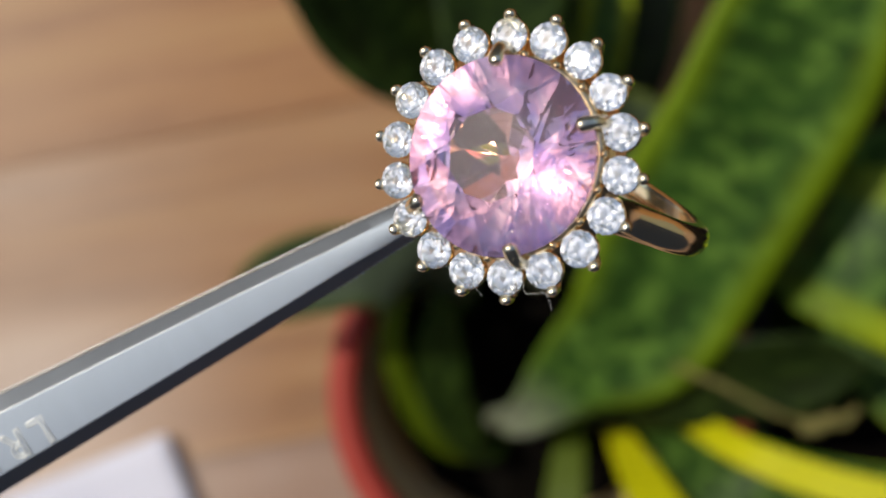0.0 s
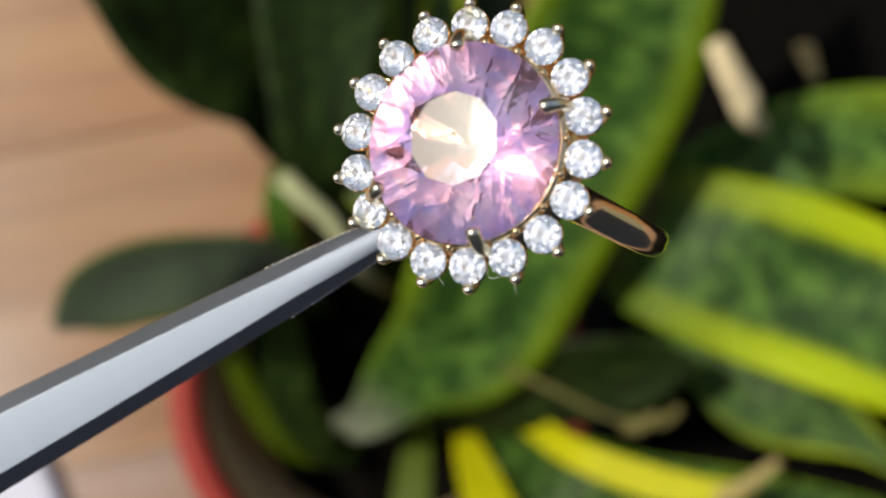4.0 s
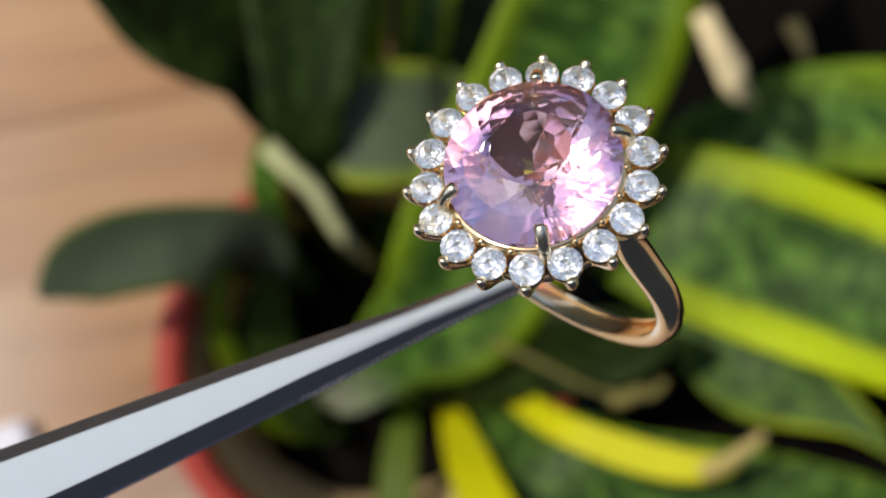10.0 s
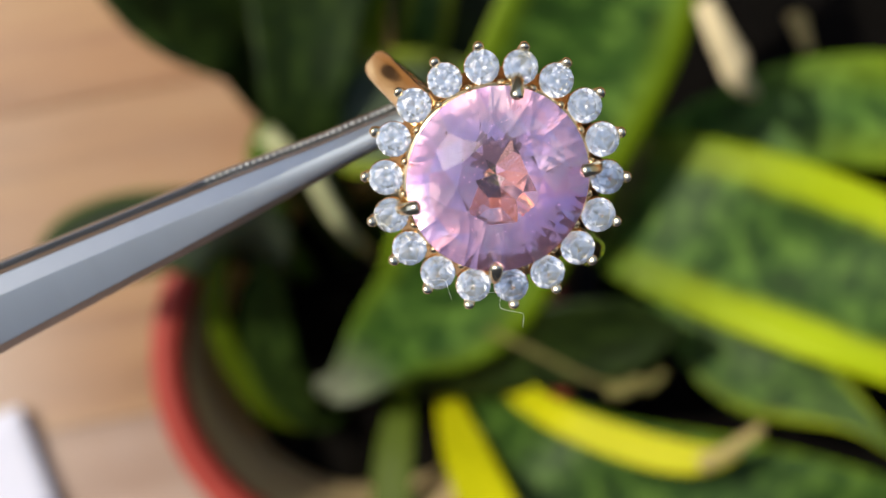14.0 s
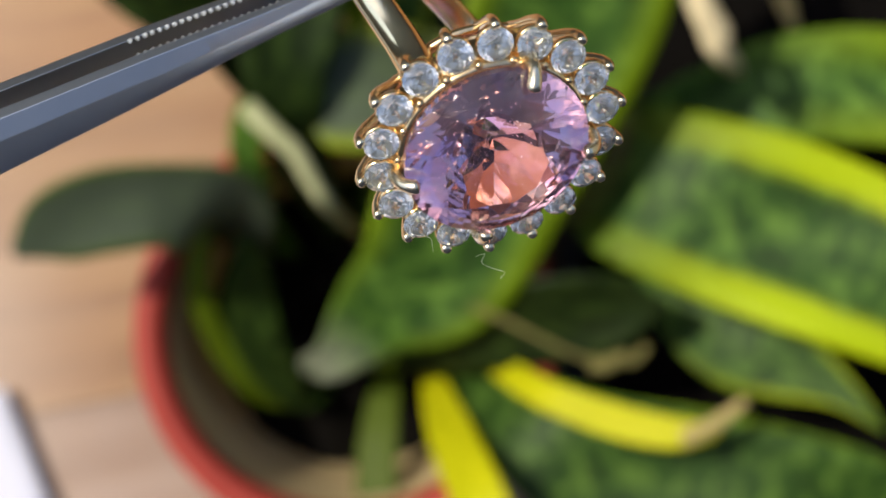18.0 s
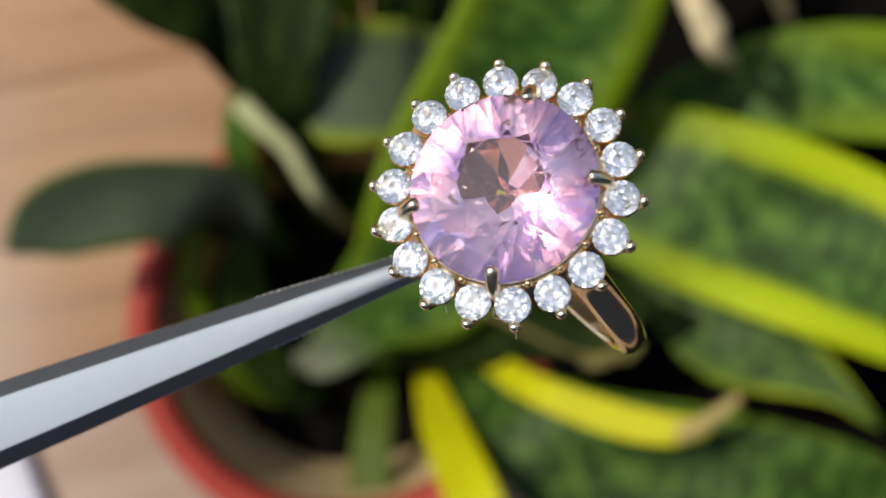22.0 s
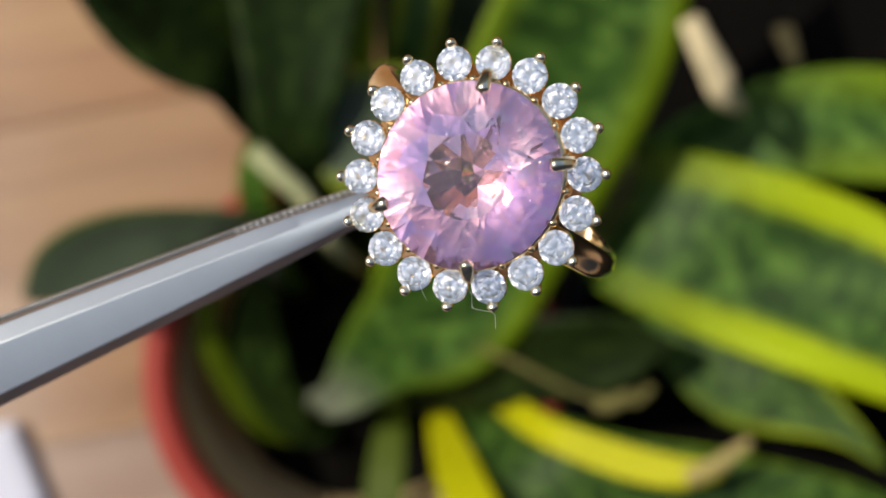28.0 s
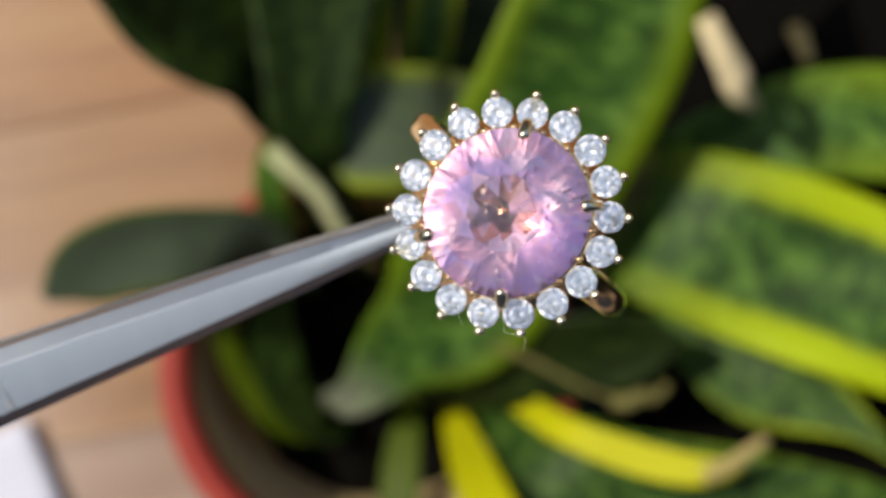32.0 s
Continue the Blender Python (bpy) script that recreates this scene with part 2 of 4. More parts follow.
def sweep(path, section, closed=False, cap=True, taper=None, up=Vector((0, 1, 0))):
    """A section (points across) carried along a path, upright to 'up'."""
    bm = bmesh.new()
    path = [Vector(p) for p in path]
    n, rings = len(path), []
    for i, p in enumerate(path):
        a = path[(i - 1) % n] if closed or i else p
        b = path[(i + 1) % n] if closed or i < n - 1 else p
        t = (b - a).normalized()
        s = up.cross(t)
        s = s.normalized() if s.length > 1e-6 else Vector((1, 0, 0))
        w = t.cross(s)
        k = taper[i] if taper else 1.0
        k = k if isinstance(k, tuple) else (k, k)
        rings.append([bm.verts.new(p + s * (x * k[0]) + w * (y * k[1])) for x, y in section])
    m = len(section)
    for i in range(n if closed else n - 1):
        r, q = rings[i], rings[(i + 1) % n]
        for j in range(m):
            bm.faces.new((r[j], r[(j + 1) % m], q[(j + 1) % m], q[j]))
    if cap and not closed:
        bm.faces.new(rings[0][::-1])
        bm.faces.new(rings[-1])
    bmesh.ops.recalc_face_normals(bm, faces=bm.faces)
    return bm


def circle(r, n=10, squash=1.0):
    return [(r * math.cos(2 * math.pi * i / n), r * squash * math.sin(2 * math.pi * i / n)) for i in range(n)]


def lathe(profile, n=48):
    bm = bmesh.new()
    rings = [[bm.verts.new((r * math.cos(2 * math.pi * i / n), r * math.sin(2 * math.pi * i / n), z)) for i in range(n)] for r, z in profile]
    for a, b in zip(rings, rings[1:]):
        for i in range(n):
            bm.faces.new((a[i], a[(i + 1) % n], b[(i + 1) % n], b[i]))
    return bm


def bead(r, stretch=1.0, seg=10):
    bm = bmesh.new()
    bmesh.ops.create_uvsphere(bm, u_segments=seg, v_segments=max(5, seg // 2 + 1), radius=r)
    for v in bm.verts:
        v.co.z *= stretch
    return bm


def curve_points(pts, steps=6):
    """A smooth line (Catmull-Rom) through points of any dimension."""
    P = [np.array(p, float) for p in pts]
    P = [2 * P[0] - P[1]] + P + [2 * P[-1] - P[-2]]
    out = []
    for i in range(1, len(P) - 2):
        for s in range(steps):
            t = s / steps
            a, b, c, d = P[i - 1:i + 3]
            out.append(0.5 * (2 * b + (c - a) * t + (2 * a - 5 * b + 4 * c - d) * t * t + (3 * b - a - 3 * c + d) * t ** 3))
    out.append(P[-2])
    return out


MM = 0.001


def brilliant(rx, ry, crown, pavilion, table=0.56, n=16, rows=5, uneven=0.0, tints=1, tiers=((0.42, 0.74, 0.5, 0.5), (0.82, 0.30, 1.0, 0.25))):
    """A round brilliant: table, tiers of crown facets (way out, height, share of n, turn), girdle, tiers of pavilion facets."""
    bm = bmesh.new()

    def ring(r, z, count, turn):
        for i in range(count):
            a = 2 * math.pi * (i + turn) / count
            bm.verts.new((rx * r * math.cos(a), ry * r * math.sin(a), z))

    ring(table, crown, n // 2, 0.0)
    for out, high, share, turn in tiers:
        ring(table + (1 - table) * out, crown * high, round(n * share), turn)
    ring(1.0, 0.035 * rx, 2 * n, 0.0)
    ring(1.0, -0.035 * rx, 2 * n, 0.0)
    for k in range(1, rows):
        s = k / rows
        ring(1 - s, -pavilion * (1 - (1 - s) ** 1.3), n, 0.5 * (k % 2))
    bm.verts.new((0, 0, -pavilion))
    rnd = random.Random(5)
    for v in bm.verts:
        if v.co.z < -0.1 * pavilion:
            v.co += Vector((rnd.uniform(-1, 1), rnd.uniform(-1, 1), rnd.uniform(-0.5, 0.5))) * (uneven * rx)
    bmesh.ops.convex_hull(bm, input=bm.verts)
    bmesh.ops.dissolve_limit(bm, angle_limit=radians(0.6), verts=bm.verts, edges=bm.edges)
    if tints > 1:
        # tints stand in for coloured flashes: each keeps to one side, with some strays
        for f in bm.faces:
            c = f.calc_center_median()
            turn = math.atan2(c.y, c.x) / (2 * math.pi) + 0.10 + rnd.uniform(-0.16, 0.16) + (0.3 if c.z > 0 else 0.0)
            f.material_index = int((turn % 1.0) * tints) % tints
    return bm


def specks(count, r, deep, seed):
    """Tiny eight-sided grains and thin veils strewn through the body of a stone."""
    rnd = random.Random(seed)
    verts, faces = [], []
    for k in range(count):
        a, d = rnd.uniform(0, 2 * math.pi), rnd.random() ** 1.4
        q = 0.86 * r * (1 - d) * math.sqrt(rnd.random())
        c = Vector((q * math.cos(a), q * math.sin(a), 0.12 * deep - 0.9 * deep * d))
        size = rnd.uniform(0.015, 0.04) * MM * (2.0 if k % 17 == 0 else 1.0)
        turn = Euler((rnd.uniform(0, 3), rnd.uniform(0, 3), rnd.uniform(0, 3))).to_matrix()
        flat = 0.25 if k % 5 == 0 else 0.8
        o = len(verts)
        for p in ((1, 0, 0), (-1, 0, 0), (0, 1, 0), (0, -1, 0), (0, 0, flat), (0, 0, -flat)):
            verts.append(c + turn @ (Vector(p) * size))
        faces += [(o + i, o + j, o + t) for i, j, t in ((0, 2, 4), (2, 1, 4), (1, 3, 4), (3, 0, 4), (2, 0, 5), (1, 2, 5), (3, 1, 5), (0, 3, 5))]
    bm = bmesh.new()
    vs = [bm.verts.new(v) for v in verts]
    for f in faces:
        bm.faces.new([vs[i] for i in f])
    return bm


# ---- the ring ----
def make_ring():
    ring = tagged(new("cluster_ring"), "rose gold ring, pink round stone in a halo of clear stones", "ring")
    n_halo, ax, ay = 18, 6.0 * MM, 6.2 * MM
    # centre stone and its four claws
    stone = part("centre_stone", brilliant(4.95 * MM, 5.15 * MM, 1.7 * MM, 3.9 * MM, 0.46, 20, 9, 0.022, len(PINK), ((0.30, 0.82, 0.5, 0.5), (0.56, 0.59, 1.0, 0.25), (0.82, 0.28, 1.0, 0.75))), PINK, ring, "pale pink faceted round stone")
    stone.matrix_basis = pose(0, 0, 0.95 * MM, 0, 0, 11)
    stone.visible_shadow = False
    tagged(part("inclusions", specks(80, 4.9 * MM, 3.9 * MM, 3), SPECK, stone, "tiny pale grains inside the stone"), kind="stuff")
    claw_path = curve_points([(0.2, 0, -2.6), (0.55, 0, -0.8), (0.62, 0, 0.7), (0.42, 0, 1.5), (-0.10, 0, 2.0), (-0.42, 0, 2.1)], 5)
    claw_path = [tuple(MM * c for c in p) for p in claw_path]
    taper = [1.0] * 17 + [1.05, 1.1, 1.1, 1.1, 1.1, 1.05, 0.95, 0.75, 0.4][:len(claw_path) - 17]
    first = None
    for x, y in ((-2.37, 3.95), (3.46, 3.66), (3.4, -3.95), (-2.66, -4.15)):
        a = math.degrees(math.atan2(y, x))
        m = pose(4.75 * MM * math.cos(radians(a)), 4.95 * MM * math.sin(radians(a)), 0, 0, 0, a)
        if first is None:
            first = part("claw", sweep(claw_path, circle(0.36 * MM, 12), taper=taper), TIN, ring, smooth=True)
            first.matrix_basis = m
        else:
            again(first, m)
    # halo of small stones, each with its cup, outer claw and shared beads
    seat = lathe([(4.55 * MM, 0.35 * MM), (4.9 * MM, 0.55 * MM), (5.12 * MM, 0.3 * MM), (5.25 * MM, -0.3 * MM), (5.9 * MM, -0.98 * MM), (5.6 * MM, -1.2 * MM), (4.7 * MM, -1.0 * MM), (4.4 * MM, -0.3 * MM), (4.55 * MM, 0.35 * MM)], 72)
    part("bezel", seat, GOLD, ring, "orange gold seat under the pink stone", True).scale = (1.0, 1.035, 1.0)
    first = {}
    for i in range(n_halo):
        a = 20.0 * i
        ca, sa = math.cos(radians(a)), math.sin(radians(a))
        tilt = pose(ax * ca, ay * sa, 0, 0, 0, a) @ pose(0, 0, 0, 0, 5, 0)
        pieces = {
            "halo_stone": (lambda: brilliant(0.97 * MM, 0.97 * MM, 0.38 * MM, 0.82 * MM, 0.55, 8, 3), CLEAR, tilt @ pose(0, 0, 0.16 * MM, 0, 0, 17 * i), False),
            "cup": (lambda: lathe([(0.93 * MM, -0.02 * MM), (1.0 * MM, -0.1 * MM), (0.97 * MM, -0.36 * MM), (0.84 * MM, -0.42 * MM), (0.80 * MM, -0.26 * MM), (0.93 * MM, -0.02 * MM)], 20), GOLD, tilt, True),
            "halo_claw": (lambda: sweep([tuple(MM * c for c in p) for p in curve_points([(-0.72, 0, -3.5), (-0.12, 0, -2.45), (0.72, 0, -1.25), (1.12, 0, -0.4), (1.1, 0, 0.12), (0.98, 0, 0.34)], 4)],
                                        circle(0.28 * MM, 9), taper=[1.1] * 12 + [1.0, 1.05, 1.1, 1.15, 1.15, 1.12, 1.05, 0.9, 0.45]), TIN, tilt, True),
            "bead": (lambda: bead(0.27 * MM, 1.2), GOLD, pose(5.08 * MM * math.cos(radians(a + 10)), 5.26 * MM * math.sin(radians(a + 10)), 0.22 * MM), True),
        }
        for name, (build, mat, m, smooth) in pieces.items():
            if name not in first:
                first[name] = part(name, build(), mat, ring, smooth=smooth)
                first[name].matrix_basis = m
                first[name].visible_shadow = name != "halo_stone"
            else:
                again(first[name], m)
    # gallery rail below the halo
    rail = [(4.95 * MM * math.cos(2 * math.pi * i / 72), 5.15 * MM * math.sin(2 * math.pi * i / 72), -3.2 * MM) for i in range(72)]
    part("gallery_rail", sweep(rail, circle(0.32 * MM, 8), closed=True, up=Vector((0, 0, 1))), GOLD, ring, smooth=True)
    # shank: a loop that opens at the head, with raised shoulders
    zc, rr = -9.8 * MM, 8.65 * MM
    loop, taper = [], []
    for i in range(73):
        a = radians(-90 - 128 + 256 * i / 72)
        loop.append((rr * math.cos(a), 0, zc + rr * math.sin(a)))
    left = [(-5.95 * MM, 0, -0.9 * MM), (-6.05 * MM, 0, -2.0 * MM), (-6.4 * MM, 0, -3.2 * MM)]
    path = left + loop[2:-2] + [(-x, y, z) for x, y, z in left[::-1]]
    for p in path:
        s = min(1.0, abs(p[2] - (zc - rr)) / (2 * rr))
        taper.append((1.0 - 0.12 * s, 0.80 + 0.18 * s))
    # a rounded outside, steep flanks, and a hollowed channel with thin rims inside
    half = [(-0.66, -0.58), (-0.34, -0.48), (-0.30, 0.0), (-0.34, 0.48), (-0.66, 0.58), (-0.68, 0.86), (-0.50, 0.99), (0.05, 1.0),
            (0.40, 0.84), (0.64, 0.50), (0.74, 0.0), (0.64, -0.50), (0.40, -0.84), (0.05, -1.0), (-0.50, -0.99), (-0.68, -0.86)]
    band = sweep(path, [(x * MM, y * MM) for x, y in half], taper=taper)
    band.faces.ensure_lookup_table()
    for f in band.faces[:len(half) * (len(path) - 1)]:
        f.material_index = 1 if f.index % len(half) in (0, 1, 2, 3) else 0
    for e in band.edges:
        e.smooth = len(e.link_faces) == 2 and e.calc_face_angle(0.0) < 0.62
    part("shank", band, (BAND, GOLD), ring, "polished champagne gold band hollowed inside", True)
    # lint that clings to two claws
    for k, (x, y, z) in enumerate([(4.6, -4.9, 1.9), (0.8, -6.4, 0.9)]):
        pts = [(x + 0.55 * j - 1.0, y + 0.35 * math.sin(2.1 * j + k), z + 0.3 * math.cos(1.7 * j)) for j in range(6)]
        part("lint", sweep([tuple(MM * c for c in p) for p in curve_points(pts, 4)], circle(0.007 * MM, 5)), LINT, ring, "stray white fibre")
    return ring


# ---- the tweezers ----
def make_tweezers():
    tool = tagged(new("tweezers"), "brushed steel tweezers with serrated tips gripping the ring band", "tweezers")
    L = 118.0

    def shape(x):
        """Half width of the blade, of its flat, thickness and height of its inner face at x mm from the tip."""
        w = float(np.interp(x, [0, 1.2, 6, 11, 17.5, 35, 60, 90, 118], [0.42, 0.66, 0.86, 1.05, 1.6, 2.5, 3.6, 4.4, 4.0]))
        flat = float(np.interp(x, [0, 9, 14, 20, 35, 60, 118], [0.05, 0.12, 0.45, 0.85, 1.5, 2.3, 3.0]))
        th = float(np.interp(x, [0, 1.0, 6, 14, 30, 60, 118], [0.35, 0.8, 1.05, 1.35, 1.6, 1.7, 1.7]))
        gap = float(np.interp(x, [0, 6, 16, 35, 60, 85, 112, 118], [0.70, 0.70, 0.66, 0.6, 1.4, 1.8, 0.4, 0.02]))
        return w, flat, th, gap

    def crest(flat, z):
        """The gently rounded outer face."""
        return [(flat * k / 4, z + 0.03 * flat * (1 - (k / 4) ** 2)) for k in range(-4, 5)]

    for side in (1, -1):
        bm = bmesh.new()
        rings = []
        xs = [0, 0.4, 1.2, 2.5, 4, 6, 8, 10, 12, 15, 18, 22, 26, 32, 40, 50, 60, 75, 90, 104, 112, 118]
        for x in xs:
            w, flat, th, gap = shape(x)
            sec = [(-w, gap), (-w * 0.98, gap + 0.44 * th), *crest(flat, gap + 0.93 * th), (w, gap + 0.12 * th), (w * 0.97, gap)]
            # the points are ground half round
            k = float(np.interp(x, [0, 8, 18], [0.8, 0.55, 0.0]))
            for j in range(1, 12):
                a = math.pi * (1 - (j - 1) / 10)
                y, z = sec[j]
                sec[j] = (y + k * (w * math.cos(a) - y), z + k * (gap + (0.3 + 0.66 * math.sin(a)) * th - z))
            rings.append([bm.verts.new((x * MM, y * MM, side * z * MM)) for y, z in sec])
        for a, b in zip(rings, rings[1:]):
            m = len(a)
            for j in range(m):
                f = bm.faces.new((a[j], a[(j + 1) % m], b[(j + 1) % m], b[j]))
                f.smooth = True
                f.material_index = 0 if 2 <= j < m - 3 else 1
        bm.faces.new(rings[0])
        bm.faces.new(rings[-1][::-1])
        bmesh.ops.recalc_face_normals(bm, faces=bm.faces)
        brush = bm.loops.layers.uv.new("brush")
        for f in bm.faces:
            for lp in f.loops:
                lp[brush].uv = (lp.vert.co.x * 10, (lp.vert.co.y + 0.3 * lp.vert.co.z) * 10)
        arm = part("arm", bm, (STEEL, STEEL_CUT), tool, "tapered steel blade with bevelled edges")
        mod = arm.modifiers.new("edge", "BEVEL")
        mod.width, mod.segments, mod.limit_method, mod.angle_limit, mod.harden_normals = 0.36 * MM, 4, "ANGLE", radians(19), True
        # serrated inner edge
        tooth = None
        for k in range(40):
            x = 0.9 + 0.46 * k
            w, flat, th, gap = shape(x)
            for row in (-1, 1):
                m = Matrix.Translation((x * MM, row * (w - 0.13) * MM, side * gap * MM)) @ Matrix.Diagonal((1, 1, side, 1))
                if tooth is None:
                    tb = bmesh.new()
                    for r, z in ((0.19, 0.05), (0.15, -0.08), (0.06, -0.17)):
                        for q in range(6):
                            tb.verts.new((MM * r * math.cos(math.pi * q / 3), MM * r * math.sin(math.pi * q / 3), MM * z))
                    bmesh.ops.convex_hull(tb, input=tb.verts)
                    tooth = part("tooth", tb, STEEL_TOOTH, arm)
                    tooth.matrix_basis = m
                else:
                    again(tooth, m)
    # stamped letters on the outer face
    for k, ch in enumerate("LR1"):
        cu = bpy.data.curves.new("letter", "FONT")
        cu.body, cu.size, cu.bevel_depth, cu.align_x, cu.align_y = ch, 2.6 * MM, 0.07 * MM, "CENTER", "CENTER"
        cu.fill_mode, cu.bevel_resolution = "NONE", 1
        tmp = bpy.data.objects.new("letter", cu)
        me = bpy.data.meshes.new_from_object(tmp)
        bpy.data.objects.remove(tmp)
        me.materials.append(STEEL_TOOTH)
        lt = new("stamped_letter", me)
        lt.parent = tool
        x = 39.5 + 1.85 * k
        w, flat, th, gap = shape(x)
        lt.matrix_basis = pose(x * MM, 0.45 * MM, (gap + 0.93 * th + 0.03 * flat) * MM, 0, -2.7, 0)
    return tool


# ---- floor and ground ----
ground_bm = bmesh.new()
bmesh.ops.create_grid(ground_bm, x_segments=8, y_segments=8, size=400.0)
ground = part("ground", ground_bm, EARTH)
ground.location.z = -0.06
tagged(ground, "bare dry earth round the wooden deck", "ground", kind="structure")
deck = tagged(new("floor"), "sunlit deck of weathered reddish brown planks", "floor", kind="structure")
deck.matrix_world = pose(-0.05, 0.02, 0, 0, 0, 11)
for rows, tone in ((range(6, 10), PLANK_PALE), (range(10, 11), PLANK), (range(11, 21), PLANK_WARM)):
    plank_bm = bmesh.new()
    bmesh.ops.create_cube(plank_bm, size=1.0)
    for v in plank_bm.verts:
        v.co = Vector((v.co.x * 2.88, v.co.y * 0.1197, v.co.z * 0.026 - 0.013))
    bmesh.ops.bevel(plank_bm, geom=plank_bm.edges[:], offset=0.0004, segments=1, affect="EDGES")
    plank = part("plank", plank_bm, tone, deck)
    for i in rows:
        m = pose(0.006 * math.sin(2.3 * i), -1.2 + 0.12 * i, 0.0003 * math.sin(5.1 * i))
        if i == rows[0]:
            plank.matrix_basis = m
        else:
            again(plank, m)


# unseen walls added for reflections: a dark one south, pale ones round the deck
DARK_WALL = plain("dark_added_wall", (0.020, 0.030, 0.060), (0.034, 0.045, 0.082), 25.0, 0.85)

PALE_WALL = plain("pale_added_wall", (0.30, 0.31, 0.25), (0.40, 0.41, 0.34), 12.0, 0.85)


def slab(name, x0, x1, y0, y1, z0, z1, mat, label, category):
    wb = bmesh.new()
    bmesh.ops.create_cube(wb, size=1.0)
    for v in wb.verts:
        v.co = Vector(((x0 if v.co.x < 0 else x1), (y0 if v.co.y < 0 else y1), (z0 if v.co.z < 0 else z1)))
    bmesh.ops.bevel(wb, geom=wb.edges[:], offset=0.004, segments=2, affect="EDGES")
    ob = part(name, wb, mat)
    ob.matrix_world = deck.matrix_basis
    return tagged(ob, label, category, kind="structure")


for name, (x0, x1, y0, y1, high) in {"added_wall_south": (-1.55, 1.55, -0.645, -0.545, 1.75), "added_wall_east": (1.45, 1.55, -0.542, 1.297, 0.95),
                                     "added_wall_north": (-1.55, 1.55, 1.30, 1.40, 1.45), "added_wall_west": (-1.55, -1.45, -0.542, 1.297, 0.75)}.items():
    dark = name == "added_wall_south"
    slab(name, x0, x1, y0, y1, -0.06, high, DARK_WALL if dark else PALE_WALL, "unseen dark blue-grey wall added for dark reflections" if dark else "unseen greenish grey wall added to shape reflections", "wall")


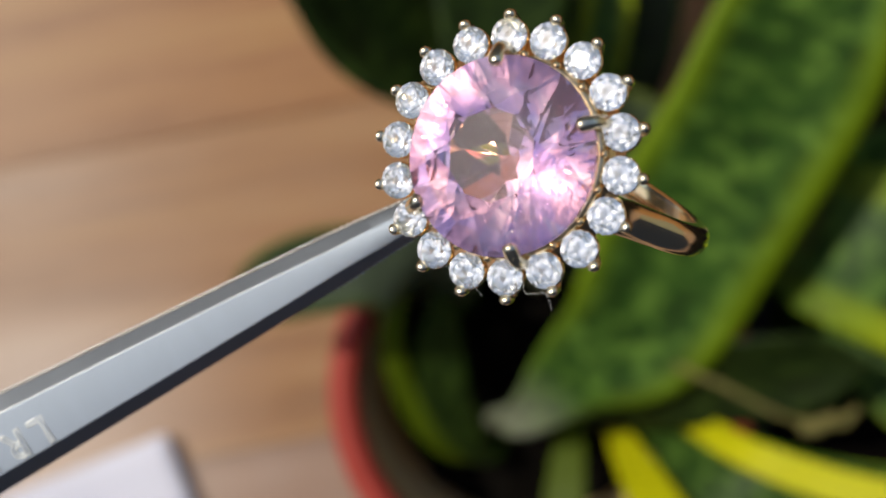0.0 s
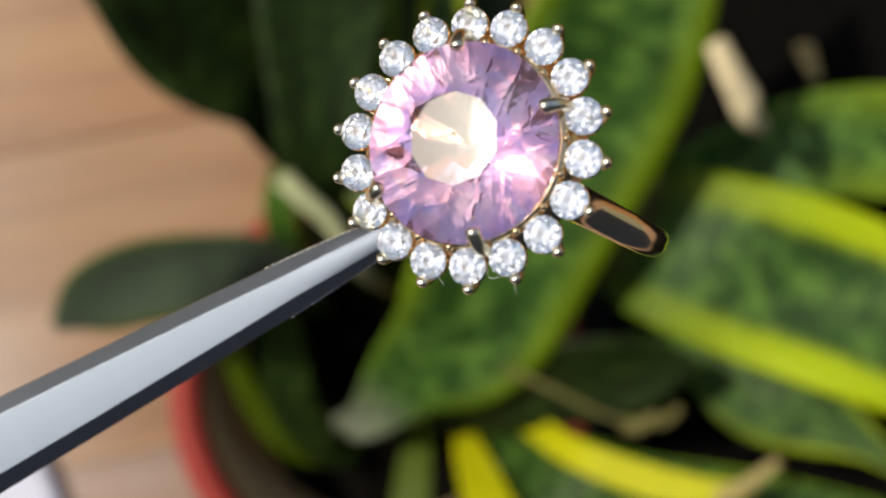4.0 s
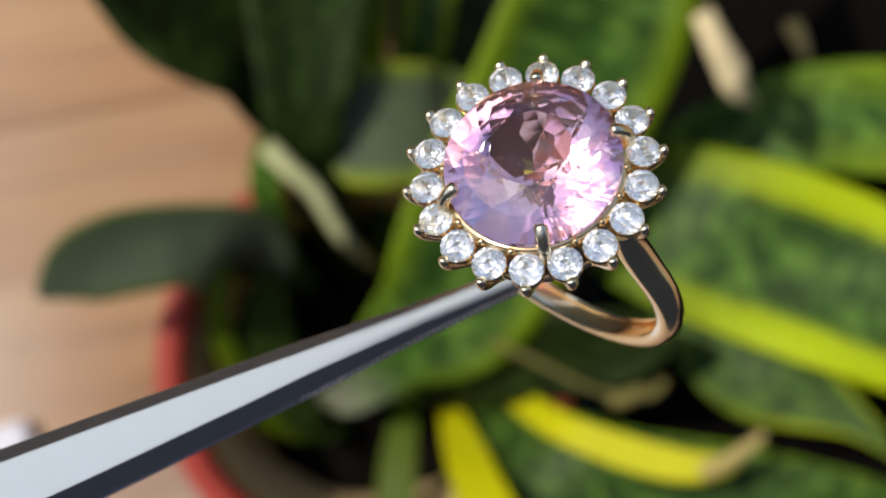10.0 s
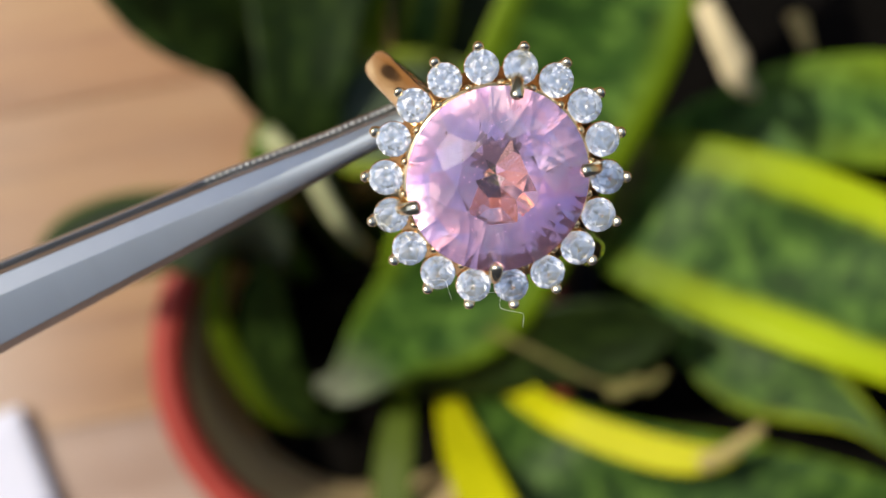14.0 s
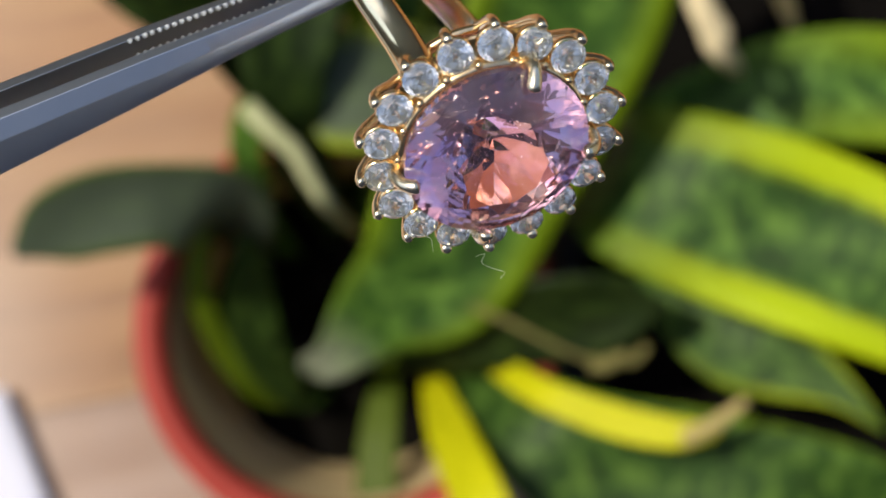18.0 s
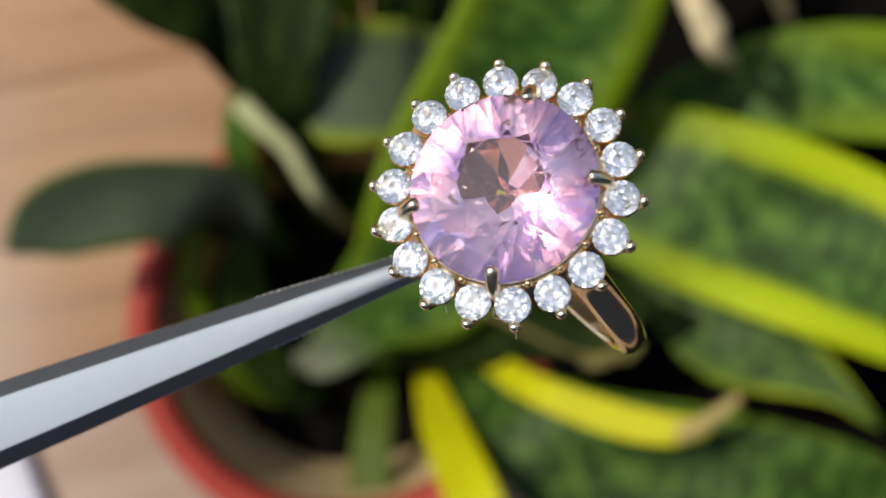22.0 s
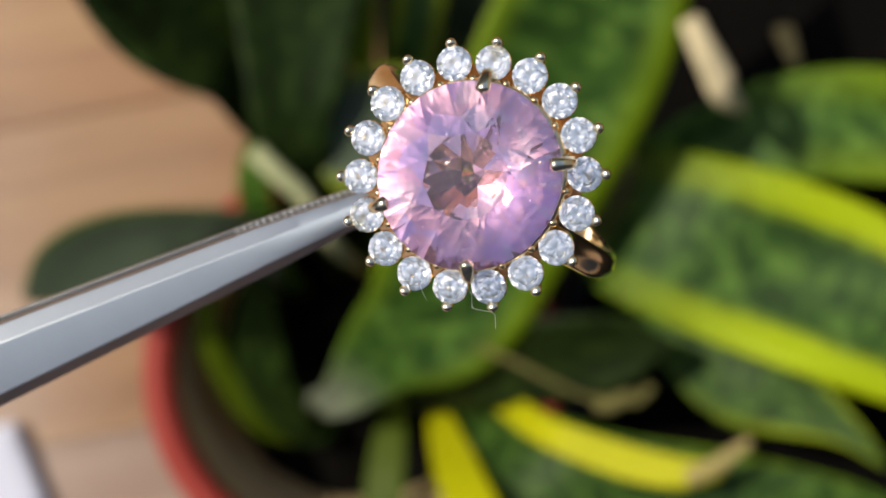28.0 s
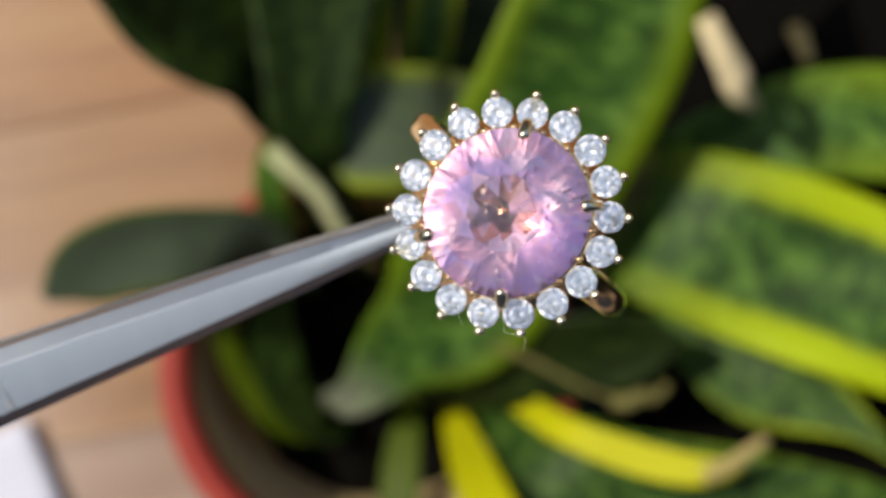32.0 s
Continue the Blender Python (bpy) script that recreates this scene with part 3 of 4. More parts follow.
# ---- plant ----
# low dull values put the shade on inner and rear blades into their green
LEAVES = [
    ([(-0.0362, -0.0391, 0.045, 0.0031), (-0.0428, -0.0372, 0.08, 0.0042), (-0.0347, -0.0338, 0.1, 0.0064), (-0.0207, -0.0190, 0.115, 0.0138), (-0.0030, -0.0044, 0.125, 0.0235), (0.0101, 0.0234, 0.135, 0.0265), (0.0269, 0.0537, 0.145, 0.0273), (0.0383, 0.0796, 0.155, 0.0262), (0.0507, 0.1075, 0.165, 0.0187), (0.0609, 0.1324, 0.17, 0.0006)], 0.24, 0.16, 0.42, 0.78, 10),
    ([(0.0542, 0.0277, 0.045, 0.0079), (0.0482, 0.026, 0.08, 0.0129), (0.0521, 0.0231, 0.105, 0.0202), (0.0632, 0.0192, 0.115, 0.025), (0.0961, 0.0078, 0.123, 0.0275), (0.1313, -0.0065, 0.13, 0.0255), (0.1684, -0.0255, 0.135, 0.0182), (0.1995, -0.0458, 0.14, 0.0007)], 0.40, 0.09, 1.0, 0.76, 0),
    ([(0.0641, 0.0375, 0.045, 0.0079), (0.0675, 0.0389, 0.08, 0.0111), (0.0862, 0.0455, 0.09, 0.0145), (0.1105, 0.0522, 0.095, 0.017), (0.1393, 0.0517, 0.1, 0.0178), (0.17, 0.0459, 0.105, 0.0141), (0.2032, 0.035, 0.11, 0.0007)], 0.5, 0.3, 0.5, 1.0, 0),
    ([(0.0523, -0.0018, 0.045, 0.005), (0.0556, -0.0054, 0.075, 0.005), (0.0681, -0.0116, 0.09, 0.0065), (0.0791, -0.0213, 0.095, 0.0108), (0.0917, -0.0291, 0.1, 0.0134), (0.1084, -0.035, 0.105, 0.0112), (0.1231, -0.0434, 0.11, 0.005), (0.1348, -0.0542, 0.115, 0.0007)], 0.24, 0.06, 0.75, 0.7, 0),
    ([(0.0032, -0.0314, 0.042, 0.0024), (0.0031, -0.0304, 0.06, 0.0023), (0.0134, -0.0333, 0.09, 0.0038), (0.028, -0.0411, 0.127, 0.0045), (0.0488, -0.0484, 0.138, 0.0051), (0.0643, -0.0513, 0.145, 0.0047), (0.0737, -0.0508, 0.147, 0.0032), (0.08, -0.0482, 0.148, 0.0013)], 1.3, 0.06, 1.01, 0.8, 0),
    ([(-0.0077, -0.0314, 0.042, 0.0024), (-0.0056, -0.0362, 0.06, 0.0023), (-0.0016, -0.0469, 0.09, 0.0051), (0.0036, -0.0579, 0.12, 0.0072), (0.0107, -0.0713, 0.145, 0.0078), (0.0186, -0.0898, 0.15, 0.0064), (0.0232, -0.1047, 0.155, 0.0005)], 1.3, 0.06, 1.01, 0.8, 0),
    ([(0.0032, -0.0354, 0.042, 0.004), (0.0084, -0.0382, 0.085, 0.0055), (0.0252, -0.0517, 0.114, 0.0156), (0.0506, -0.0665, 0.12, 0.0239), (0.0875, -0.0778, 0.124, 0.0288), (0.1293, -0.0876, 0.126, 0.0253), (0.1624, -0.094, 0.128, 0.0007)], 0.03, 0.05, 0.5, 0.6, 0),
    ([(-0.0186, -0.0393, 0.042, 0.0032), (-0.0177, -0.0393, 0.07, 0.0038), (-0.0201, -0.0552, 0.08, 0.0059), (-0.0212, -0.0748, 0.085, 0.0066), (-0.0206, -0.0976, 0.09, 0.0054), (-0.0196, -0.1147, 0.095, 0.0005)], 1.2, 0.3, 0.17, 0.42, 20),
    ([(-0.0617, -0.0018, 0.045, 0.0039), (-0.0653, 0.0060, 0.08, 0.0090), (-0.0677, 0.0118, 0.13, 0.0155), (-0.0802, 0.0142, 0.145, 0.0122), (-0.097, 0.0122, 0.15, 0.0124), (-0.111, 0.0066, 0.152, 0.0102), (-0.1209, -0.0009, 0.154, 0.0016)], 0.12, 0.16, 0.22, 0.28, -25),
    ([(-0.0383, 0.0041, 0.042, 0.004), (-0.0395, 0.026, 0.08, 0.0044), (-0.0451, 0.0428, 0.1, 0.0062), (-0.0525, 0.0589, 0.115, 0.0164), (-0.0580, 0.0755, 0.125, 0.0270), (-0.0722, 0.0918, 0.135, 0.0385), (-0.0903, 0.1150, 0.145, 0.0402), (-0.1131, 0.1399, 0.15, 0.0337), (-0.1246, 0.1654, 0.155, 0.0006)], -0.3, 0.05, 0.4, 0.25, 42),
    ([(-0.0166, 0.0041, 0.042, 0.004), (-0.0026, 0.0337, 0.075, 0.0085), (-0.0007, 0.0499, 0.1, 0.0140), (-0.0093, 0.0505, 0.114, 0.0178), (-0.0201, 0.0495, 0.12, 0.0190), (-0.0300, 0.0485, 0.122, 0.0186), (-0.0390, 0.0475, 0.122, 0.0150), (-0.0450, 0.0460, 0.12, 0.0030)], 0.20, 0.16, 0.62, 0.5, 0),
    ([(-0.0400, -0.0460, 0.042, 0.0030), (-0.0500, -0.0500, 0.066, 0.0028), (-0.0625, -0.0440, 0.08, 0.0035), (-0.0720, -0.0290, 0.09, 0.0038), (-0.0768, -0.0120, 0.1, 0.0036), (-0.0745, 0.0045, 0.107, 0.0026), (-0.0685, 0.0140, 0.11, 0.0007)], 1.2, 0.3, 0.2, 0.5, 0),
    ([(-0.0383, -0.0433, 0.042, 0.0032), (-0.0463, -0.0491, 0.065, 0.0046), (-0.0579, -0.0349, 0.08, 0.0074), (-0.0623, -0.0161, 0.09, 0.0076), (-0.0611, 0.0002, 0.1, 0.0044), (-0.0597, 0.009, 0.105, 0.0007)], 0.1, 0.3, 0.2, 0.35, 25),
    # near-black blade added over the pot rim, where a dark gap belongs
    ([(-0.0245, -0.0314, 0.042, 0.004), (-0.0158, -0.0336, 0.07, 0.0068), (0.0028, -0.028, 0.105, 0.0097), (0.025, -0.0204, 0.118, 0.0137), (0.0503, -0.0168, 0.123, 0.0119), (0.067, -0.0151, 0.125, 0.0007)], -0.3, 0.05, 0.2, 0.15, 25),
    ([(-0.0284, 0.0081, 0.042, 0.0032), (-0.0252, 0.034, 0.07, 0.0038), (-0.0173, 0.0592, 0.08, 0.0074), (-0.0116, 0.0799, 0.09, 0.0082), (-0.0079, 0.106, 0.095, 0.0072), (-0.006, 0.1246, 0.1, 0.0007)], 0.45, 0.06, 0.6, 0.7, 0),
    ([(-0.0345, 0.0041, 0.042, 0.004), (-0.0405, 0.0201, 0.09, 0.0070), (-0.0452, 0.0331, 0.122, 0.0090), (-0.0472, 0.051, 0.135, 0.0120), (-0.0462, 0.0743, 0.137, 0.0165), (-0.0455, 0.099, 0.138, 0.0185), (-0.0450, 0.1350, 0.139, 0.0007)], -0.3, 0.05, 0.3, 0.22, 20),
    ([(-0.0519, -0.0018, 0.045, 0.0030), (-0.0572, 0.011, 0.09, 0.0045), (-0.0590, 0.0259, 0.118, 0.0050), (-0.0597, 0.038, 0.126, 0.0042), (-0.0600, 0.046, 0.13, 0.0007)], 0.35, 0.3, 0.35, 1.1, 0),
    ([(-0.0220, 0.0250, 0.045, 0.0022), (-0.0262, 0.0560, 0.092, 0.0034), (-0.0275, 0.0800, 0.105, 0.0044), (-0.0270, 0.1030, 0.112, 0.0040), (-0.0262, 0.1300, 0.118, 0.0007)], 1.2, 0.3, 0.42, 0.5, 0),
    # low, almost black blade added to stand in for the gap behind it
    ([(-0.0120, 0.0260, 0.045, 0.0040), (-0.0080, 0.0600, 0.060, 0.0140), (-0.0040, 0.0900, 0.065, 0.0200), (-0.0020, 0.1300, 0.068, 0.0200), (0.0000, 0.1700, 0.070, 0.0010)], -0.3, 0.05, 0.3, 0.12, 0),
]



def leaf_mesh(rows, twist):
    pts = curve_points(rows, 7)
    bm = bmesh.new()
    uvl = bm.loops.layers.uv.new("leaf")
    C = 10
    n = len(pts)
    dist = 0.0
    grid, info = [], []
    for i, p in enumerate(pts):
        q, r = pts[max(0, i - 1)], pts[min(n - 1, i + 1)]
        t = Vector(r[:3] - q[:3]).normalized()
        dist += float(np.linalg.norm(p[:3] - pts[max(0, i - 1)][:3]))
        side = t.cross(Vector((0, 0, 1))).normalized()
        up = side.cross(t)
        m = Matrix.Rotation(radians(twist), 3, t)
        side, up = m @ side, m @ up
        w = max(float(p[3]), 0.0006) / math.cos(radians(twist * 0.8))
        top, bot = [], []
        for j in range(C + 1):
            s = 2 * j / C - 1
            wave = 0.05 * w * math.sin(dist * 90 + 2 * s)
            c = Vector(p[:3]) + side * (s * w) + up * (0.22 * w * s * s + wave)
            th = 0.0014 * (1 - 0.75 * s * s)
            top.append(bm.verts.new(c + up * th))
            bot.append(bm.verts.new(c - up * th))
        grid.append((top, bot))
        info.append(dist)

    def quad(vs, uvs, f=None):
        f = bm.faces.new(vs)
        f.smooth = True
        for l, u in zip(f.loops, uvs):
            l[uvl].uv = u

    for i in range(n - 1):
        (t0, b0), (t1, b1) = grid[i], grid[i + 1]
        v0, v1 = info[i], info[i + 1]
        for j in range(C):
            a, b = j / C, (j + 1) / C
            quad((t0[j], t0[j + 1], t1[j + 1], t1[j]), ((a, v0), (b, v0), (b, v1), (a, v1)))
            quad((b0[j + 1], b0[j], b1[j], b1[j + 1]), ((b, v0), (a, v0), (a, v1), (b, v1)))
        quad((t0[0], t1[0], b1[0], b0[0]), ((0, v0), (0, v1), (0, v1), (0, v0)))
        quad((t1[C], t0[C], b0[C], b1[C]), ((1, v1), (1, v0), (1, v0), (1, v1)))
    for k in (0, n - 1):
        t, b = grid[k]
        for j in range(C):
            quad((t[j], b[j], b[j + 1], t[j + 1]), ((0.5, info[k]),) * 4)
    bmesh.ops.recalc_face_normals(bm, faces=bm.faces)
    return bm


POT = Vector((-0.0305, -0.0245, 0.0))
plant = tagged(new("snake_plant"), "snake plant with dark green blades edged in bright yellow", "plant")
GREYED = (8, 10)  # blades whose green is mixed towards a flat grey-green
margins = {}
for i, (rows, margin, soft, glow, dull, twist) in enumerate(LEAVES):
    key = (margin, soft, glow, dull, 0.7 if i in GREYED else 0.0, i == 0)
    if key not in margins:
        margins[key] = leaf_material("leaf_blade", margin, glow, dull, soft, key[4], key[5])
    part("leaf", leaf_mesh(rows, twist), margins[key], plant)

pot = tagged(new("plant_pot"), "round red plastic plant pot standing on the deck", "pot")
pot.location = POT
part("body", lathe([(0.043, 0.001), (0.045, 0.0), (0.0585, 0.088), (0.0632, 0.090), (0.0655, 0.108), (0.0648, 0.110), (0.0585, 0.1095), (0.0562, 0.106), (0.0553, 0.088), (0.0445, 0.004), (0.0, 0.0035)], 64), TERRACOTTA, pot, "red plastic", True)
part("inner_wall", lathe([(0.0554, 0.1000), (0.0545, 0.087), (0.0482, 0.038)], 64), POT_INSIDE, pot, "tan inside", True)


def soil_bed(name, half_x, half_y, z, round_bed, where, label):
    bm = bmesh.new()
    bmesh.ops.create_grid(bm, x_segments=60, y_segments=60, size=1.0)
    for v in bm.verts:
        x, y = v.co.x, v.co.y
        if round_bed:
            k = max(abs(x), abs(y)) / max(1e-6, math.hypot(x, y))
            x, y = x * k, y * k
        v.co = Vector((x * half_x, y * half_y, 0))
        v.co.z = 0.006 * noise.noise(v.co * 60.0) + 0.003 * noise.noise(v.co * 190.0)
    ob = part(name, bm, SOIL, None, "", True)
    ob.location = (where[0], where[1], z)
    return tagged(ob, label, "soil", kind="stuff")


soil_bed("soil", 0.0505, 0.0505, 0.046, True, POT, "soil in the red pot, its colour darkened for shade")

# assumed trough; its long unseen end is added to darken reflections
trough = tagged(new("planter_trough"), "black trough assumed beside the red pot, lengthened unseen for dark reflections", "planter")
trough.location = (0, 0, 0)
for name, (x0, x1, y0, y1) in {"side": (0.0385, 0.6, 0.281, 0.289), "side.001": (0.0385, 0.6, -0.319, -0.311), "end": (0.0385, 0.0465, -0.311, 0.281), "end.001": (0.592, 0.6, -0.311, 0.281)}.items():
    bm = bmesh.new()
    bmesh.ops.create_cube(bm, size=1.0)
    for v in bm.verts:
        v.co = Vector(((x0 if v.co.x < 0 else x1), (y0 if v.co.y < 0 else y1), 0.035 + v.co.z * 0.07))
    part(name.split(".")[0], bm, BLACK, trough)
soil_bed("soil", 0.2728, 0.296, 0.052, False, (0.3193, -0.015), "soil in the trough, its colour darkened for shade")


def tube_thing(name, pts, r, mat, label, cat, squash=1.0):
    line = curve_points([(*p, 1.0) for p in pts], 6)
    tp = [1.0 - 0.5 * i / len(line) for i in range(len(line))]
    ob = part(name, sweep([tuple(p[:3]) for p in line], circle(r, 10, squash), taper=tp, up=Vector((0.1, 0.2, 1))), mat, None, "", True)
    return tagged(ob, label, cat)


tube_thing("dry_sheath", [(0.0968, 0.0648, 0.055), (0.087, 0.0595, 0.11), (0.079, 0.0578, 0.149), (0.0742, 0.064, 0.157), (0.0709, 0.0691, 0.16), (0.0666, 0.0774, 0.162)], 0.0066, STRAW, "dry straw-coloured leaf sheath leaning in the soil", "dry leaf", 0.5)
tube_thing("stem", [(-0.0566, 0.0414, 0.148), (-0.0501, 0.0350, 0.147), (-0.0429, 0.0285, 0.144), (-0.0389, 0.0213, 0.140), (-0.0349, 0.0149, 0.134), (-0.0310, 0.0100, 0.110), (-0.0290, 0.0060, 0.06)], 0.0033, STEM, "pale green wavy stem", "stem", 1.0)
tube_thing("dry_twig", [(0.0029, -0.0143, 0.09), (0.0095, -0.0167, 0.125), (0.0193, -0.0206, 0.133), (0.0357, -0.0288, 0.136), (0.0456, -0.032, 0.137)], 0.0013, FLAKE, "thin dull green twig among the blades", "twig", 1.0)
tube_thing("dry_flake", [(0.0425, -0.0322, 0.1385), (0.0469, -0.0325, 0.14), (0.0515, -0.0300, 0.1405), (0.0545, -0.0312, 0.14), (0.0592, -0.027, 0.139)], 0.0025, FLAKE, "curled dry straw flake", "dry leaf", 0.5)
tube_thing("dry_leaf_tip", [(0.068, -0.0528, 0.1475), (0.075, -0.0497, 0.149), (0.0812, -0.0451, 0.1505), (0.0856, -0.0415, 0.151)], 0.0027, HUSK, "dried straw-coloured tip of a yellow blade", "dry leaf", 0.45)
tube_thing("pale_husk", [(0.1136, 0.0880, 0.06), (0.1150, 0.0810, 0.065), (0.1170, 0.0755, 0.065)], 0.0036, HUSK, "pale curled husk lying in the soil", "dry leaf", 0.6)

# sheet of paper on the deck
pb = bmesh.new()
bmesh.ops.create_grid(pb, x_segments=24, y_segments=24, size=0.5)
for v in pb.verts:
    v.co = Vector((v.co.x * 0.21, v.co.y * 0.15, 0.002 + 0.004 * noise.noise(v.co * 3.0)))
paper = part("paper_sheet", pb, PAPER, None, "", True)
paper.modifiers.new("thickness", "SOLIDIFY").thickness = 0.0006
paper.matrix_world = pose(-0.193, -0.176, 0.006, 0, 0, -68)
tagged(paper, "white sheet of paper lying on the deck", "paper")

the_ring = make_ring()
the_tweezers = make_tweezers()

RING_ROWS = [
    (0, -0.05763, 0.02266, 0.53152, 11.27, -17.27, -31.63),
    (0.5, -0.03663, 0.03132, 0.54158, 15.14, -19.69, -31.9),
    (1, -0.02125, 0.04013, 0.55186, 16.57, -21.62, -32.54),
    (1.5, -0.01536, 0.03958, 0.55344, 17.69, -25.18, -33.14),
    (2, -0.01099, 0.04046, 0.55296, 9.08, -36.51, -30.43),
    (2.5, -0.00709, 0.0355, 0.54821, 4.96, -35.04, -30),
    (3, -0.00646, 0.03202, 0.54521, 1.17, -32.52, -29.14),
    (3.5, -0.00756, 0.02819, 0.54635, 2.62, -25.87, -29.48),
    (4, -0.00864, 0.02525, 0.54056, 4.91, -17.67, -30.34),
    (4.5, -0.00684, 0.02035, 0.53714, 5.43, -16.79, -31.05),
    (6.5, -0.0057, 0.01865, 0.54054, 8.05, -12.2, -32.25),
    (7, -0.0055, 0.01993, 0.53963, 9.01, -10.7, -33.13),
    (7.5, -0.00582, 0.02025, 0.53966, 6.49, -5.77, -32.02),
    (8, -0.00686, 0.02185, 0.53397, 4.4, -0.31, -33.12),
    (9, -0.00212, 0.02156, 0.53068, -2.61, -2.78, -33.84),
    (9.5, -0.00046, 0.01793, 0.53066, -8.84, -11.12, -33.17),
    (10, -0.00078, 0.01604, 0.53085, -17.99, -20.75, -29.71),
    (10.5, 0.00196, 0.01513, 0.52777, -25.84, -32.09, -25.18),
    (11, 0.00307, 0.01338, 0.52877, -34.43, -41.84, -19.83),
    (11.5, 0.00464, 0.01205, 0.52411, -38.98, -48.91, -15.23),
    (12, 0.00589, 0.01089, 0.52506, -26.65, -42.01, -25.45),
    (12.5, 0.0025, 0.01138, 0.52872, -9.44, -20.6, -37.99),
    (13, -0.00146, 0.011, 0.52864, -1.76, -6.76, -40.88),
    (13.5, -0.00261, 0.01228, 0.52888, 1.81, 0.26, -40.41),
    (15.5, 8e-05, 0.00997, 0.5303, 18.67, 31.63, -37.35),
    (16, 0.00174, 0.00725, 0.52946, 23.16, 38.79, -36.91),
    (16.5, 0.00209, 0.00551, 0.52673, 37.96, 51.69, -29.4),
    (17, 0.00299, 0.00607, 0.52487, 48.47, 58.44, -22.16),
    (17.5, 0.00239, 0.00606, 0.52514, 37.57, 53.92, -30.19),
    (18, 0.00225, 0.00667, 0.53057, 19.69, 36.76, -37.72),
    (18.5, 0.00355, 0.00631, 0.52882, 7.14, 17.3, -42.17),
    (19, 0.00432, 0.00561, 0.52933, -3.36, -2.49, -42.71),
    (19.5, 0.00587, 0.00462, 0.52949, -5.9, -9.97, -42.6),
    (20, 0.00655, 0.00372, 0.52893, -9.18, -17.15, -41.8),
    (20.5, 0.00658, 0.00263, 0.52969, -12.82, -26.05, -39.58),
    (21, 0.00628, 0.00378, 0.5279, -18.31, -34.6, -35.88),
    (21.5, 0.00558, 0.00169, 0.5285, -9.91, -25.71, -40.43),
    (22, 0.00495, 0.0028, 0.53008, -2.63, -15.75, -44.86),
    (22.5, 0.00226, 0.00553, 0.5303, 3.39, -6.66, -44.83),
    (23, 0.00144, 0.00556, 0.52861, 9.26, 2.53, -43.46),
    (23.5, 0.0038, 0.00522, 0.52997, 13.4, 11.04, -41.72),
    (24, 0.00453, 0.00325, 0.5335, 18.55, 19.36, -40.32),
    (24.5, 0.00569, 0.00362, 0.52955, 10.02, 9.81, -42.27),
    (26.5, 0.00621, 0.00517, 0.53106, -9.59, -24.85, -40.41),
    (27, 0.00469, 0.01154, 0.53416, 1.62, -11.13, -42.98),
    (27.5, 0.00108, 0.01458, 0.53298, 9.79, 1.11, -42.17),
    (28, -0.0006, 0.01706, 0.53408, 8.7, -3.69, -40.69),
    (28.5, -0.00254, 0.01985, 0.53213, 12.29, -6.59, -41.01),
    (29, -0.00483, 0.01909, 0.53067, 16.08, -9.05, -41.87),
    (29.5, -0.00483, 0.02143, 0.53203, 9.73, -14.01, -43.27),
    (30, -0.00355, 0.0213, 0.52841, 3.22, -19.17, -41.73),
    (30.5, -0.00399, 0.02023, 0.52333, 1.22, -13.94, -41.75),
    (31, -0.00503, 0.0179, 0.52134, -0.64, -8.63, -41.5),
    (31.5, -0.00531, 0.01253, 0.51999, 2.23, -6.38, -43.14),
    (32, -0.00311, 0.01478, 0.52497, 5.02, -4.04, -43.33),
]
